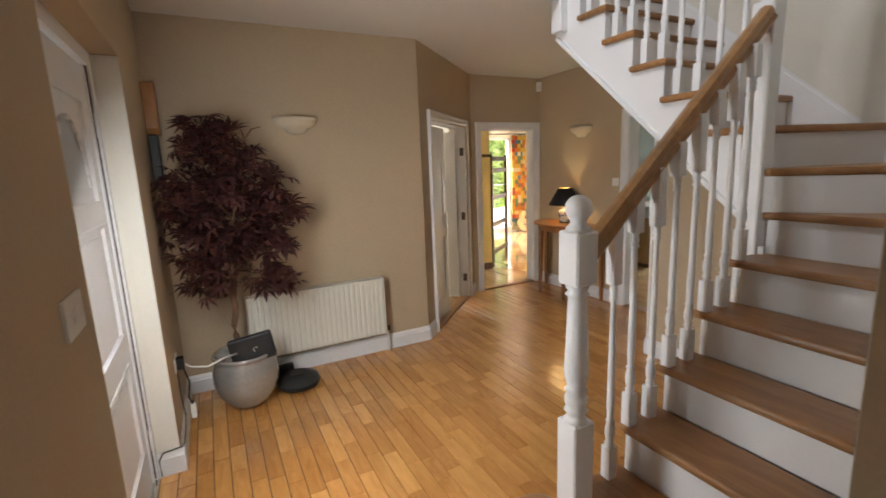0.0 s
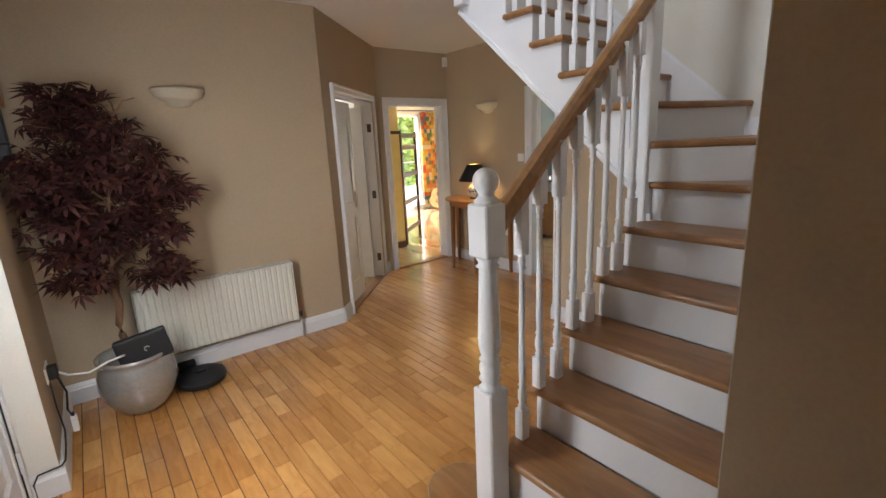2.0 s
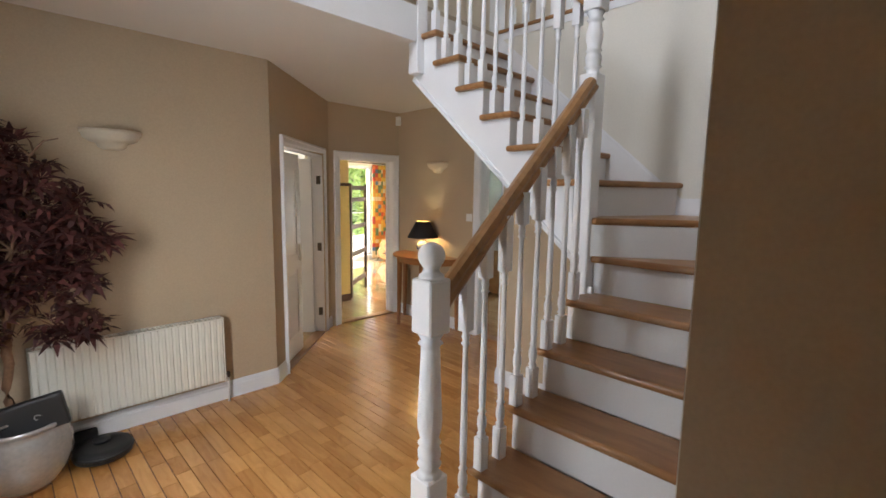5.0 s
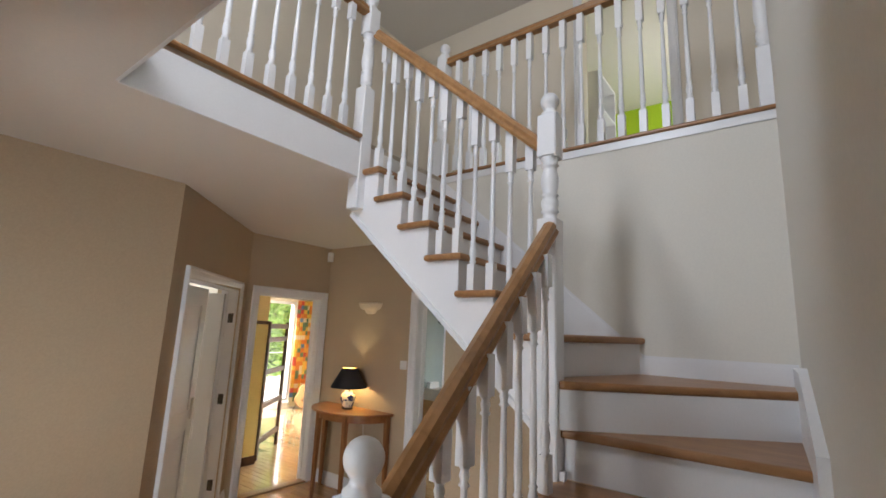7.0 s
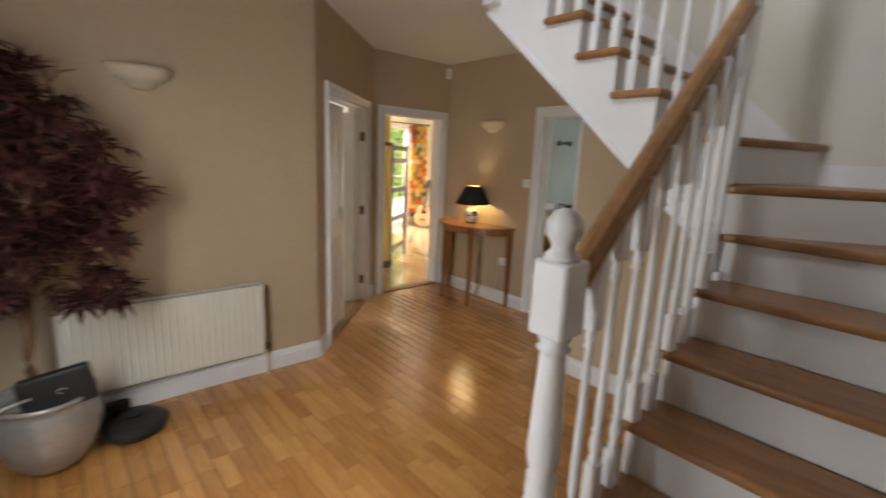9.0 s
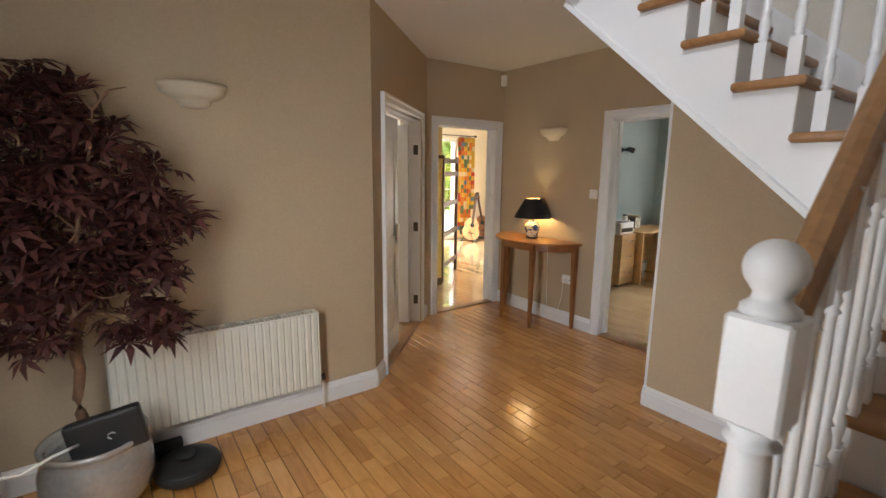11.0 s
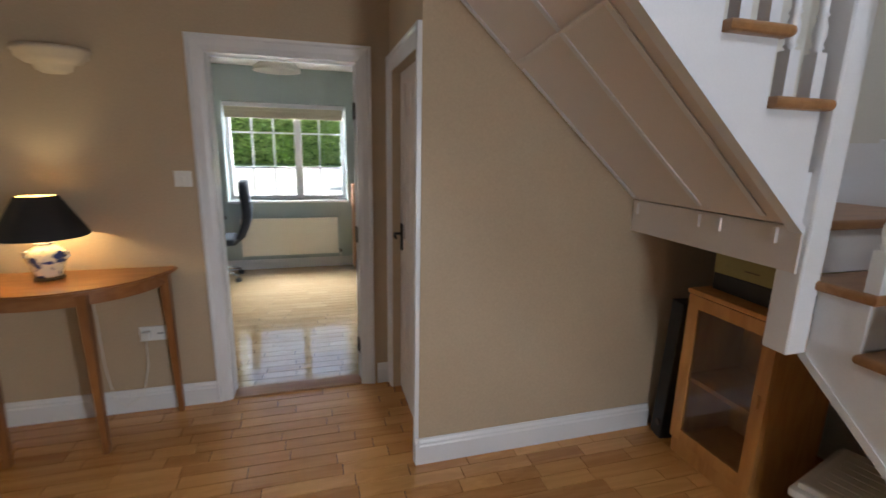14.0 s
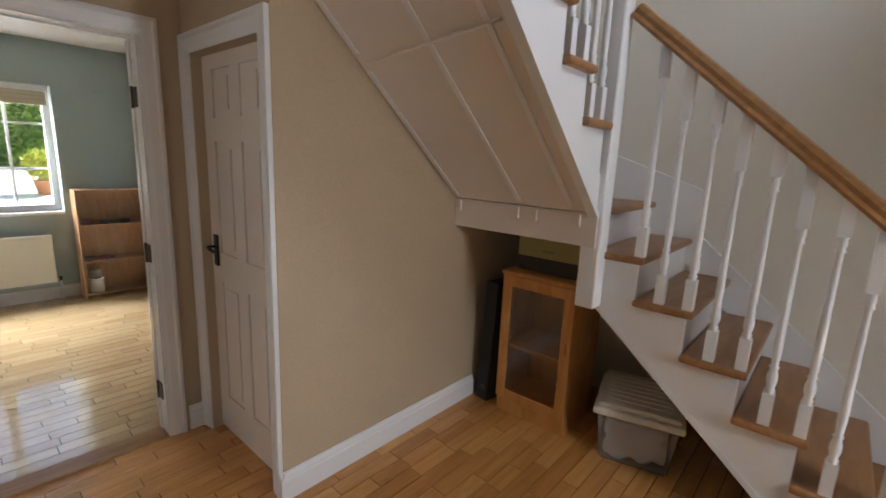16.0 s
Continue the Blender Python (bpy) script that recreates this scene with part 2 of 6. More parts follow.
# hall walls
wall("wall_west", (W, -1.5), (W, R), -0.3, 0, CEIL + 0.3, M_WALL, "tan painted wall with the front door's deep recess", [(3.40, 4.67, 0, 2.16)])
wall("wall_north", (W - 0.3, R), (0.263, R), -0.15, 0, CEIL + 0.3, M_WALL, "tan painted wall above the radiator")
DL = math.hypot(1.454 - 0.263, V - R)
wall("wall_diagonal", (0.263, R), (1.454, V), -0.15, 0, CEIL + 0.3, M_WALL, "tan painted diagonal wall with an open doorway", [(0.268, DL - 0.221, 0, DH)])
wall("wall_living", (1.454, V), (T + 0.15, V), -0.15, 0, CEIL + 0.3, M_WALL, "tan painted wall with the doorway to a sunny room", [(0.142, 0.953, 0, DH)])
wall("wall_table", (T, V), (T, C), -0.15, 0, CEIL + 0.3, M_WALL, "tan painted wall behind the console table", [(1.421, 2.221, 0, DH)])
wall("wall_closet", (T, C), (E, C), -0.1, 0, CEIL + 0.3, M_WALL, "narrow tan wall with a closet door", [(0.09, 0.765, 0, CH)])
wall("wall_stair_east", (E, C - 0.1), (E, S - 0.15), -0.1, 0, CEIL - 0.02, M_WALL, "tan painted wall beneath the upper flight")
wall("wall_stair_south", (E + 0.1, south(E + 0.1)), (END, south(END)), -0.14, 0, TOP, M_CREAM, "cream painted stairwell wall")
wall("wall_passage_east", (END - 0.002, south(END) - 0.003), (END - 0.002, -1.5), -0.14, 0, CEIL + 0.2, M_WALL, "tan painted end of the stairwell wall")
# the hole is an added, unseen window that lightens the passage
wall("wall_passage_south", (-0.3, -1.5), (W - 0.3, -1.5), -0.2, 0, CEIL + 0.2, M_WALL, "tan painted wall behind the passage", [(0.4, 1.0, 1.2, 1.9)])
# stairwell's east wall above the flight: proud of the tan wall, cream
bm = bmesh.new()
prism(bm, [(S, 1.25), (1.6, 1.4), (2.94, 2.58), (2.94, UP - 0.03), (S, UP - 0.03)], E - 0.008, E - 0.001, "x")
solid("wall_stair_upper", bm, M_CREAM, "cream stairwell wall below the gallery rail", "wall", "structure")

# ceiling of the hall, open over the stairs
WX = -0.527                            # west edge of the stairwell opening
LY = 2.965                             # landing edge
solid("ceiling", boxes((W - 0.3, WX, -1.7, R + 0.15, CEIL, UP - 0.03), (WX, T + 0.15, LY, V + 0.2, CEIL, UP - 0.03), (WX, E + 0.2, -1.7, S - 0.14, CEIL, UP - 0.03),
                       (E, T + 0.6, S - 0.14, LY, CEIL, UP - 0.03), (W - 0.3, WX, R + 0.15, V + 0.2, CEIL, UP - 0.03)), M_CEIL, "plain off-white hall ceiling", "ceiling", "structure")
solid("ceiling_upper", boxes((W - 0.3, 6.2, -0.2, 6, TOP, TOP + 0.1)), M_CEIL, "plain upper ceiling over the landing", "ceiling", "structure")
M_CARPET = material("landing_carpet", (0.5, 0.42, 0.32), 0.95, var=0.1, small=200, bump=0.2)
solid("floor_upper", boxes((W - 0.3, WX, 0, 6, UP - 0.03, UP), (WX, 2.7, LY, 6, UP - 0.03, UP), (E, 2.7, S - 0.14, LY, UP - 0.03, UP), (2.7, 6.2, S - 0.14, 6, UP - 0.03, UP)), M_CARPET, "carpeted landing and gallery floor", "floor", "structure")
# white linings of the opening
solid("landing_fascia", boxes((WX, 0.765, LY - 0.012, LY, CEIL - 0.004, UP - 0.032), (WX - 0.012, WX, S, LY - 0.012, CEIL - 0.004, UP - 0.032)), M_WHITE, "white painted fascia along the landing's edge", "trim", "structure")
bm = bmesh.new()
box(bm, WX - 0.02, 0.765, LY - 0.03, LY + 0.07, UP + 0.001, UP + 0.024)
rounded(bm, 0.008)
solid("landing_nosing", bm, M_OAKX, "oak nosing strip along the landing's edge", "trim", "structure")
bm = bmesh.new()
box(bm, E - 0.03, E + 0.075, S, LY + 0.02, UP + 0.001, UP + 0.024)
rounded(bm, 0.008)
solid("gallery_nosing", bm, M_OAK, "oak nosing strip along the gallery's edge", "trim", "structure")
solid("gallery_fascia", boxes((E - 0.016, E - 0.009, S, LY, UP - 0.05, UP)), M_WHITE, "white painted moulding under the gallery", "trim", "structure")

# upper storey
M_UP = material("upper_wall_paint", (0.76, 0.69, 0.58), 0.75, var=0.04, big=0.8, small=90, bump=0.05)
M_GREEN = material("lime_green_paint", (0.42, 0.62, 0.02), 0.7, var=0.03, bump=0.04)
wall("wall_upper_west", (W, -0.2), (W, 6), -0.3, UP - 0.02, TOP, M_UP, "pale upper wall with a window", [(1.3, 3.1, 0.75 + UP, 2.05 + UP)])
wall("wall_upper_north", (W, 4.3), (2.7, 4.3), -0.15, UP, TOP, M_UP, "pale upper wall behind the landing")
wall("wall_upper_east", (2.7, 4.3), (2.7, 0), -0.12, UP, TOP, M_UP, "pale upper wall with an open doorway", [(2.11, 2.83, UP, UP + 2.0)])
wall("wall_upper_south", (2.7, S), (E + 0.1, S), -0.14, UP, TOP, M_UP, "pale upper wall at the gallery's end")
wall("wall_upper_west_south", (-0.3, S - 0.14), (W, S - 0.14), -0.1, UP, TOP, M_UP, "pale upper wall over the passage")
wall("wall_green_room", (5.6, 6), (5.6, 0), -0.1, UP, TOP, M_GREEN, "lime green bedroom wall")
wall("wall_green_room_side", (2.82, 3.4), (5.6, 3.4), -0.1, UP, TOP, M_UP, "pale bedroom wall")
# this opening is made up, to go with the room's fill lamp
wall("wall_green_room_south", (5.6, 0.6), (2.82, 0.6), -0.1, UP, TOP, M_UP, "pale bedroom wall with an added, unseen window opening", [(0.6, 1.8, UP + 0.6, UP + 1.7)])


def casing(name, a, b, w, h, mat, label, depth=0.022):
    """Moulded architrave round a doorway on a wall face from a to b (the opening's feet); the room lies to the left of that way."""
    a, b = Vector((*a, 0)), Vector((*b, 0))
    d = (b - a).normalized()
    n = Vector((-d.y, d.x, 0))
    ob = thing(name, Matrix.Identity(4), label, "door frame", kind="structure")
    L = (b - a).length
    prof = [(0, 0), (w, 0), (w, depth), (w * 0.82, depth * 1.15), (w * 0.7, depth * 0.75), (w * 0.3, depth * 0.62), (w * 0.12, depth * 0.4), (0, depth * 0.3)]

    def put(path_pts, flip):
        bm = bmesh.new()
        rings = []
        for s, z, out in path_pts:
            ring = []
            for u, q in prof:
                ring.append(bm.verts.new(a + d * (s + out[0] * u) + n * (q - 0.001) + Vector((0, 0, z + out[1] * u))))
            rings.append(ring)
        k = len(prof)
        for r0, r1 in zip(rings, rings[1:]):
            for i in range(k):
                bm.faces.new((r0[i], r0[(i + 1) % k], r1[(i + 1) % k], r1[i]))
        bm.faces.new(rings[0])
        bm.faces.new(rings[-1][::-1])
        bmesh.ops.recalc_face_normals(bm, faces=bm.faces[:])
        return bm

    part("architrave_side", put([(0, 0, (-1, 0)), (0, h, (-1, 1))], 0), mat, ob)
    part("architrave_side", put([(L, 0, (1, 0)), (L, h, (1, 1))], 0), mat, ob)
    part("architrave_head", put([(0, h, (-1, 1)), (L, h, (1, 1))], 0), mat, ob)
    return ob


CW = 0.078
u = Vector((1.454 - 0.29, V - R)).normalized()


def diag(s):
    return (0.263 + u.x * s, R + u.y * s)


# each doorway runs so that the hall is on the left
casing("door_1", diag(DL - 0.221), diag(0.268), CW, DH, M_WHITE, "white moulded architrave on the diagonal wall", 0.032)
casing("door_2", (2.407, V), (1.596, V), CW, DH, M_WHITE, "white moulded architrave of the living room doorway")
casing("door_3", (T, 3.057), (T, 3.857), CW, DH, M_WHITE, "white moulded architrave of the office doorway")
casing("door_4", (E + 0.09, C), (T - 0.09, C), 0.085, CH, M_WHITE, "white moulded architrave of the closet door")


up_frame = casing("door_5", (2.7, 1.47), (2.7, 2.19), CW, 2.0, M_WHITE, "white moulded architrave of an upstairs doorway")
up_frame.location.z = UP


def jambs(name, p, q, depth, label):
    """Lining from p to q, hall on the left."""
    a, b = Vector((*p, 0)), Vector((*q, 0))
    d = (b - a).normalized()
    ob = thing(name, Matrix.Translation(a) @ Matrix.Rotation(math.atan2(d.y, d.x), 4, "Z"), label, "door frame", kind="structure")
    L = (b - a).length
    part("jamb", boxes((0.0005, 0.008, -depth, -0.001, 0, DH - 0.008), (0.008, 0.015, -depth * 0.8, -depth * 0.55, 0, DH - 0.015)), M_WHITE, ob)
    part("jamb", boxes((L - 0.008, L - 0.0005, -depth, -0.001, 0, DH - 0.008), (L - 0.015, L - 0.008, -depth * 0.8, -depth * 0.55, 0, DH - 0.015)), M_WHITE, ob)
    part("head", boxes((0.0005, L - 0.0005, -depth, -0.001, DH - 0.0082, DH - 0.0005), (0.008, L - 0.008, -depth * 0.8, -depth * 0.55, DH - 0.015, DH - 0.0084)), M_WHITE, ob)
    part("threshold", block(0.008, L - 0.008, -depth * 0.75, 0.012, 0.0, 0.014, 0.005), M_OAKX, ob, "oak threshold strip")
    return ob


jambs("door_lining_1", diag(DL - 0.221), diag(0.268), 0.15, "white lining of the diagonal doorway with oak threshold")
jambs("door_lining_2", (2.407, V), (1.596, V), 0.15, "white lining of the living room doorway with oak threshold")
jambs("door_lining_3", (T, 3.057), (T, 3.857), 0.15, "white lining of the office doorway with oak threshold")


def baseboard(a, b, h=0.135, th=0.02):
    """Skirting along a wall face; the room lies to the left of a to b."""
    a, b = Vector((*a, 0)), Vector((*b, 0))
    bm = bmesh.new()
    prof = [(0, 0), (-th, 0), (-th, h * 0.72), (-th * 0.75, h * 0.78), (-th * 0.7, h * 0.86), (-th * 0.35, h * 0.95), (-th * 0.3, h), (0, h)]
    sweep(bm, [(x - 0.0005 if x else 0.0, z + 0.001) for x, z in prof], a, b)
    return solid("baseboard", bm, M_WHITE, "white moulded skirting board", "skirting board", "structure")


baseboard((0.263, R), (W, R))
baseboard((W, R), (W, 3.17))
baseboard((W + 0.02, 3.17), (W - 0.12, 3.17))
baseboard(diag(0.178), (0.263, R))
baseboard((1.454, V), diag(DL - 0.131))
baseboard((T, V), (T - 0.004, V))
baseboard((T, 3.92), (T, V))
baseboard((T, C), (T, 2.96))
baseboard((E, 1.52), (E, C + 0.02))
baseboard((E - 0.02, C), (E + 0.003, C))
baseboard((W, 1.90), (W, -1.5))
baseboard((END - 0.002, -1.5), (END - 0.002, south(END)))


# ---------------------------------------------------------------- doors
def hinge(parent, x, y, z):
    bm = bmesh.new()
    box(bm, x - 0.016, x + 0.016, y - 0.002, y + 0.002, z - 0.045, z + 0.045)
    lathe(bm, [(0.006, z - 0.045), (0.006, z + 0.045)], 8, x, y + 0.004)
    return part("hinge", bm, M_DARK, parent, "dark metal hinge")


def panel_door(name, m, w, h, mat, label, rows=((0.12, 0.62), (0.78, 1.45), (1.6, 1.88)), cols=2):
    """A panelled leaf: x along its width from the hinge, y through it, z up."""
    ob = thing(name, m, label, "door")
    bm = bmesh.new()
    th = 0.036
    xs = [0.0, 0.1] + ([w / 2 - 0.045, w / 2 + 0.045] if cols == 2 else []) + [w - 0.1, w]
    for i in range(0, len(xs), 2):
        box(bm, xs[i], xs[i + 1], 0, th, 0, h)
    zs = [0.0] + [z for r in rows for z in r] + [h]
    for i in range(1, len(xs) - 1, 2):
        for j in range(0, len(zs), 2):
            box(bm, xs[i], xs[i + 1], 0.0004, th - 0.0004, zs[j], zs[j + 1])
    part("leaf", bm, mat, ob)
    for i in range(1, len(xs) - 1, 2):
        for r in rows:
            bm = bmesh.new()
            x0, x1, z0, z1 = xs[i], xs[i + 1], r[0], r[1]
            box(bm, x0, x1, 0.01, th - 0.01, z0, z1)
            for y0, y1 in ((0.004, 0.01), (th - 0.01, th - 0.004)):
                box(bm, x0 + 0.035, x1 - 0.035, y0, y1, z0 + 0.035, z1 - 0.035)
            part("panel", bm, mat, ob)
    return ob


closet = panel_door("closet_door", pose(T - 0.092, C - 0.05, 0.012, 0, 0, 180), 0.67, 1.945, M_DOOR, "closed pinkish-white six-panel closet door with black latch", ((0.2, 0.85), (1.0, 1.55), (1.66, 1.88)))
closet_handle = block(0.045, 0.09, -0.012, -0.002, 0.93, 1.09, 0.004)
plate = part("handle_plate", closet_handle, M_BLACK, closet, "black iron latch plate")
bm = bmesh.new()
tube(bm, [(0.068, -0.01, 1.03), (0.068, -0.05, 1.03), (0.11, -0.055, 1.025), (0.15, -0.055, 1.02)], 0.008)
part("lever", bm, M_BLACK, plate)

# door of the diagonal doorway, swung into the room beyond from the far jamb
ang = math.degrees(math.atan2(-u.y, -u.x))
hx, hy = diag(DL - 0.246)
gx, gy = diag(DL - 0.221 - 0.012)
nx, ny = -u.y, u.x
leaf_w = (DL - 0.221 - 0.268 - 0.046) / 2
panel_door("room_door", pose(hx + nx * 0.10, hy + ny * 0.10, 0.012, 0, 0, ang - 92), leaf_w, 1.965, M_WHITE, "white panelled door leaf standing open into the room", ((0.2, 0.85), (1.0, 1.82)), 1)
lx, ly = diag(0.268 + 0.023)
near_leaf = panel_door("room_door", pose(lx + nx * 0.06, ly + ny * 0.06, 0.012, 0, 0, ang + 180), leaf_w, 1.965, M_WHITE, "white panelled door leaf, closed, of a double door", ((0.2, 0.85), (1.0, 1.82)), 1)
part("lock_case", block(leaf_w - 0.075, leaf_w - 0.035, -0.022, -0.001, 0.93, 1.09, 0.004), M_SWITCH, near_leaf, "white lock case")
for z in (0.25, 1.0, 1.75):
    jam = thing("door_hinge", pose(gx + nx * 0.04, gy + ny * 0.04, z, 0, 0, ang + 90), "dark metal hinge on the white door jamb", "hinge", "door hinges")
    bm = bmesh.new()
    box(bm, -0.019, 0.019, -0.002, 0.004, -0.045, 0.045)
    lathe(bm, [(0.006, -0.045), (0.006, 0.045)], 8, 0.02, 0.004)
    part("leaf_plate", bm, M_DARK, jam)
# office door, folded back against the office side
office_door = panel_door("office_door", pose(T + 0.168, 3.04, 0.012, 0, 0, -87), 0.74, 1.975, M_WHITE, "white panelled door opened back into the office")
for z in (0.25, 1.0, 1.75):
    jam = thing("door_hinge", pose(T + 0.05, 3.069, z, 0, 0, 0), "dark metal hinge on the white door jamb", "hinge", "door hinges")
    bm = bmesh.new()
    box(bm, -0.019, 0.019, -0.003, 0.003, -0.045, 0.045)
    lathe(bm, [(0.007, -0.05), (0.007, 0.05)], 8, 0.034, 0.004)
    part("leaf_plate", bm, M_DARK, jam)

# ---------------------------------------------------------------- stairs
stairs = thing("staircase", Matrix.Identity(4), "white painted staircase with oak treads turning a quarter", "staircase", kind="structure")
OPEN = 1.655                           # open side of the first flight
NX = 0.825                             # open side of the second flight
X1 = -0.506                           # nosing of the first step


def ZK(k):
    return RISE * k + Z0


def tread_slab(poly, z, mat):
    bm = bmesh.new()
    prism(bm, poly, z - 0.036, z)
    edges = [e for e in bm.edges if abs(e.verts[0].co.z - e.verts[1].co.z) < 1e-5]
    bmesh.ops.bevel(bm, geom=edges, offset=0.014, segments=3, affect="EDGES", profile=0.5)
    return part("tread", bm, mat, stairs, "oak tread with rounded nosing")


def riser_slab(p, q, z0, z1):
    p, q = Vector((*p, 0)), Vector((*q, 0))
    d = (q - p).normalized()
    n = Vector((-d.y, d.x, 0)) * 0.018
    bm = bmesh.new()
    prism(bm, [tuple(v.xy) for v in (p, q, q + n, p + n)], z0, z1)
    return part("riser", bm, M_WHITE, stairs)


NOSE = 0.028
for k in range(1, 7):
    x, z = X1 + GO * (k - 1), ZK(k)
    if k == 1:
        poly = [(x, S - 0.05), (x, OPEN - 0.05)]
        for i in range(9):
            a = math.radians(180 - 22.5 * i)
            poly.append((-0.36 + 0.155 * math.cos(a), OPEN + 0.11 + 0.17 * math.sin(a)))
        poly += [(X1 + GO + NOSE, OPEN + 0.02), (X1 + GO + NOSE, S - 0.05)]
        tread_slab(poly[::-1], z, M_OAK)
        bm = bmesh.new()
        prism(bm, [(p[0] + (0.02 if p[0] < -0.3 else 0), p[1] - (0.02 if p[1] > OPEN else 0)) for p in poly[::-1]], 0.001, z - 0.036)
        part("riser", bm, M_WHITE, stairs, "white curved bottom riser")
        continue
    tread_slab([(x, S - 0.05), (x + GO + NOSE, S - 0.05), (x + GO + NOSE, OPEN + 0.03), (x, OPEN + 0.03)], z, M_OAK)
    riser_slab((x + NOSE + 0.018, S - 0.05), (x + NOSE + 0.018, OPEN - 0.004), z - RISE - 0.0005, z - 0.035)
x7 = X1 + GO * 6
P8, P9, P10 = (1.36, S + 0.012), (E - 0.01, 1.50), 1.965
tread_slab([(x7, S + 0.012), (P8[0] + 0.05, S + 0.012), (NX + 0.075, 1.68), (x7, 1.68)], ZK(7), M_OAK)
riser_slab((x7 + NOSE + 0.018, S + 0.012), (x7 + NOSE + 0.018, 1.66), ZK(6) - 0.0005, ZK(7) - 0.035)
tread_slab([P8, (E - 0.01, S + 0.012), (E - 0.01, P9[1] + 0.05), (NX + 0.06, 1.78), (NX, 1.72), (NX, 1.64)], ZK(8), M_OAK)
riser_slab((P8[0] + 0.03, P8[1]), (NX + 0.01, 1.672), ZK(7) - 0.0005, ZK(8) - 0.035)
tread_slab([(NX - 0.03, 1.75), P9, (E - 0.01, P10 + NOSE), (NX - 0.03, P10 + NOSE)], ZK(9), M_OAKX)
riser_slab((P9[0], P9[1] + 0.046), (NX + 0.005, 1.795), ZK(8) - 0.0005, ZK(9) - 0.035)
G2 = (LY + 0.05 - P10) / 5
for k in range(10, 15):
    y = P10 + G2 * (k - 10)
    tread_slab([(NX - 0.03, y), (E - 0.01, y), (E - 0.01, y + G2 + NOSE), (NX - 0.03, y + G2 + NOSE)], ZK(k), M_OAKX)
    riser_slab((E - 0.01, y + NOSE + 0.018), (NX + 0.005, y + NOSE + 0.018), ZK(k - 1) - 0.0005, ZK(k) - 0.035)
riser_slab((E - 0.01, LY + 0.03), (NX, LY + 0.03), ZK(14), UP - 0.001)


# cut string of the first flight, stepped above and sloping below
def z_low1(x):
    return 0.83 + 0.844 * (x - 0.805)


top = []
for k in range(2, 7):
    x = X1 + GO * (k - 1) + NOSE + 0.001
    top += [(x, ZK(k - 1) - 0.036), (x, ZK(k) - 0.036)]
top += [(0.80, ZK(6) - 0.036)]
low = [(0.80, z_low1(0.80)), (-0.175, 0.001)]
bm = bmesh.new()
prism(bm, [(-0.30, 0.001), (-0.30, ZK(1) - 0.037)] + [(max(p[0], -0.299), p[1]) for p in top] + low, OPEN - 0.03, OPEN, "y")
part("string_board", bm, M_WHITE, stairs, "white cut string board")
bm = bmesh.new()
sweep(bm, [(-0.006, 0), (0.012, 0), (0.012, 0.02), (-0.006, 0.028)], (-0.175, OPEN + 0.002, 0.0), (0.82, OPEN + 0.002, z_low1(0.82)))
part("string_bead", bm, M_WHITE, stairs)


# soffit and cut string of the second flight
def z_low2(y):
    return 1.30 + (y - 1.775) * 0.868


top = []
for k in range(10, 15):
    y = P10 + G2 * (k - 10) + NOSE + 0.001
    top += [(y, ZK(k - 1) - 0.036), (y, ZK(k) - 0.036)]
bm = bmesh.new()
prism(bm, [(1.70, ZK(8) - 0.03), (1.775, ZK(8) - 0.03), (1.775, ZK(9) - 0.037)] + top + [(LY + 0.09, ZK(14) - 0.036), (LY + 0.09, z_low2(LY + 0.09)), (1.775, z_low2(1.775)), (1.70, z_low2(1.70))], NX, NX + 0.03, "x")
part("string_board", bm, M_WHITE, stairs, "white cut string board")
bm = bmesh.new()
sweep(bm, [(-0.012, 0), (0.006, 0), (0.006, 0.03), (-0.012, 0.022)], (NX - 0.002, 1.72, z_low2(1.72)), (NX - 0.002, LY + 0.09, z_low2(LY + 0.09)))
part("string_bead", bm, M_WHITE, stairs)
bm = bmesh.new()
prism(bm, [(1.77, z_low2(1.77) + 0.02), (LY + 0.07, z_low2(LY + 0.07) + 0.02), (LY + 0.07, z_low2(LY + 0.07) + 0.045), (1.77, z_low2(1.77) + 0.045)], NX + 0.028, E - 0.0008, "x")
part("soffit", bm, M_SOFFIT, stairs, "pale painted sloping soffit panel")
# batten lines on the soffit
for xa, ya, yb in ((E - 0.03, 1.79, 2.43), (E - 0.03, 2.50, 3.0), (1.21, 1.80, 2.62), (1.21, 2.66, 3.0), (0.93, 1.80, 3.0)):
    bm = bmesh.new()
    sweep(bm, [(-0.012, -0.004), (0.012, -0.004), (0.009, 0.004), (-0.009, 0.004)], (xa, ya, z_low2(ya) + 0.017), (xa, yb, z_low2(yb) + 0.017))
    part("batten", bm, M_WHITE, stairs)
bm = bmesh.new()
sweep(bm, [(-0.01, -0.004), (0.01, -0.004), (0.008, 0.004), (-0.008, 0.004)], (NX + 0.05, 2.52, z_low2(2.52) + 0.016), (E - 0.05, 2.46, z_low2(2.46) + 0.016))
part("batten", bm, M_SOFFIT, stairs)
# lower beam under the winders and the riser-side cheek
part("beam", boxes((NX - 0.012, E - 0.001, 1.73, 1.765, 1.155, 1.31)), M_SOFFIT, stairs, "pale painted beam under the winders")
for xb in (E - 0.035, 1.235, 1.13, 0.90):
    part("beam_cleat", boxes((xb - 0.008, xb + 0.008, 1.7655, 1.778, 1.245, 1.30)), M_SOFFIT, stairs)
part("winder_floor", boxes((x7 + 0.06, E - 0.01, S + 0.012, 1.73, 1.165, 1.195)), M_SOFFIT, stairs)
bm = bmesh.new()
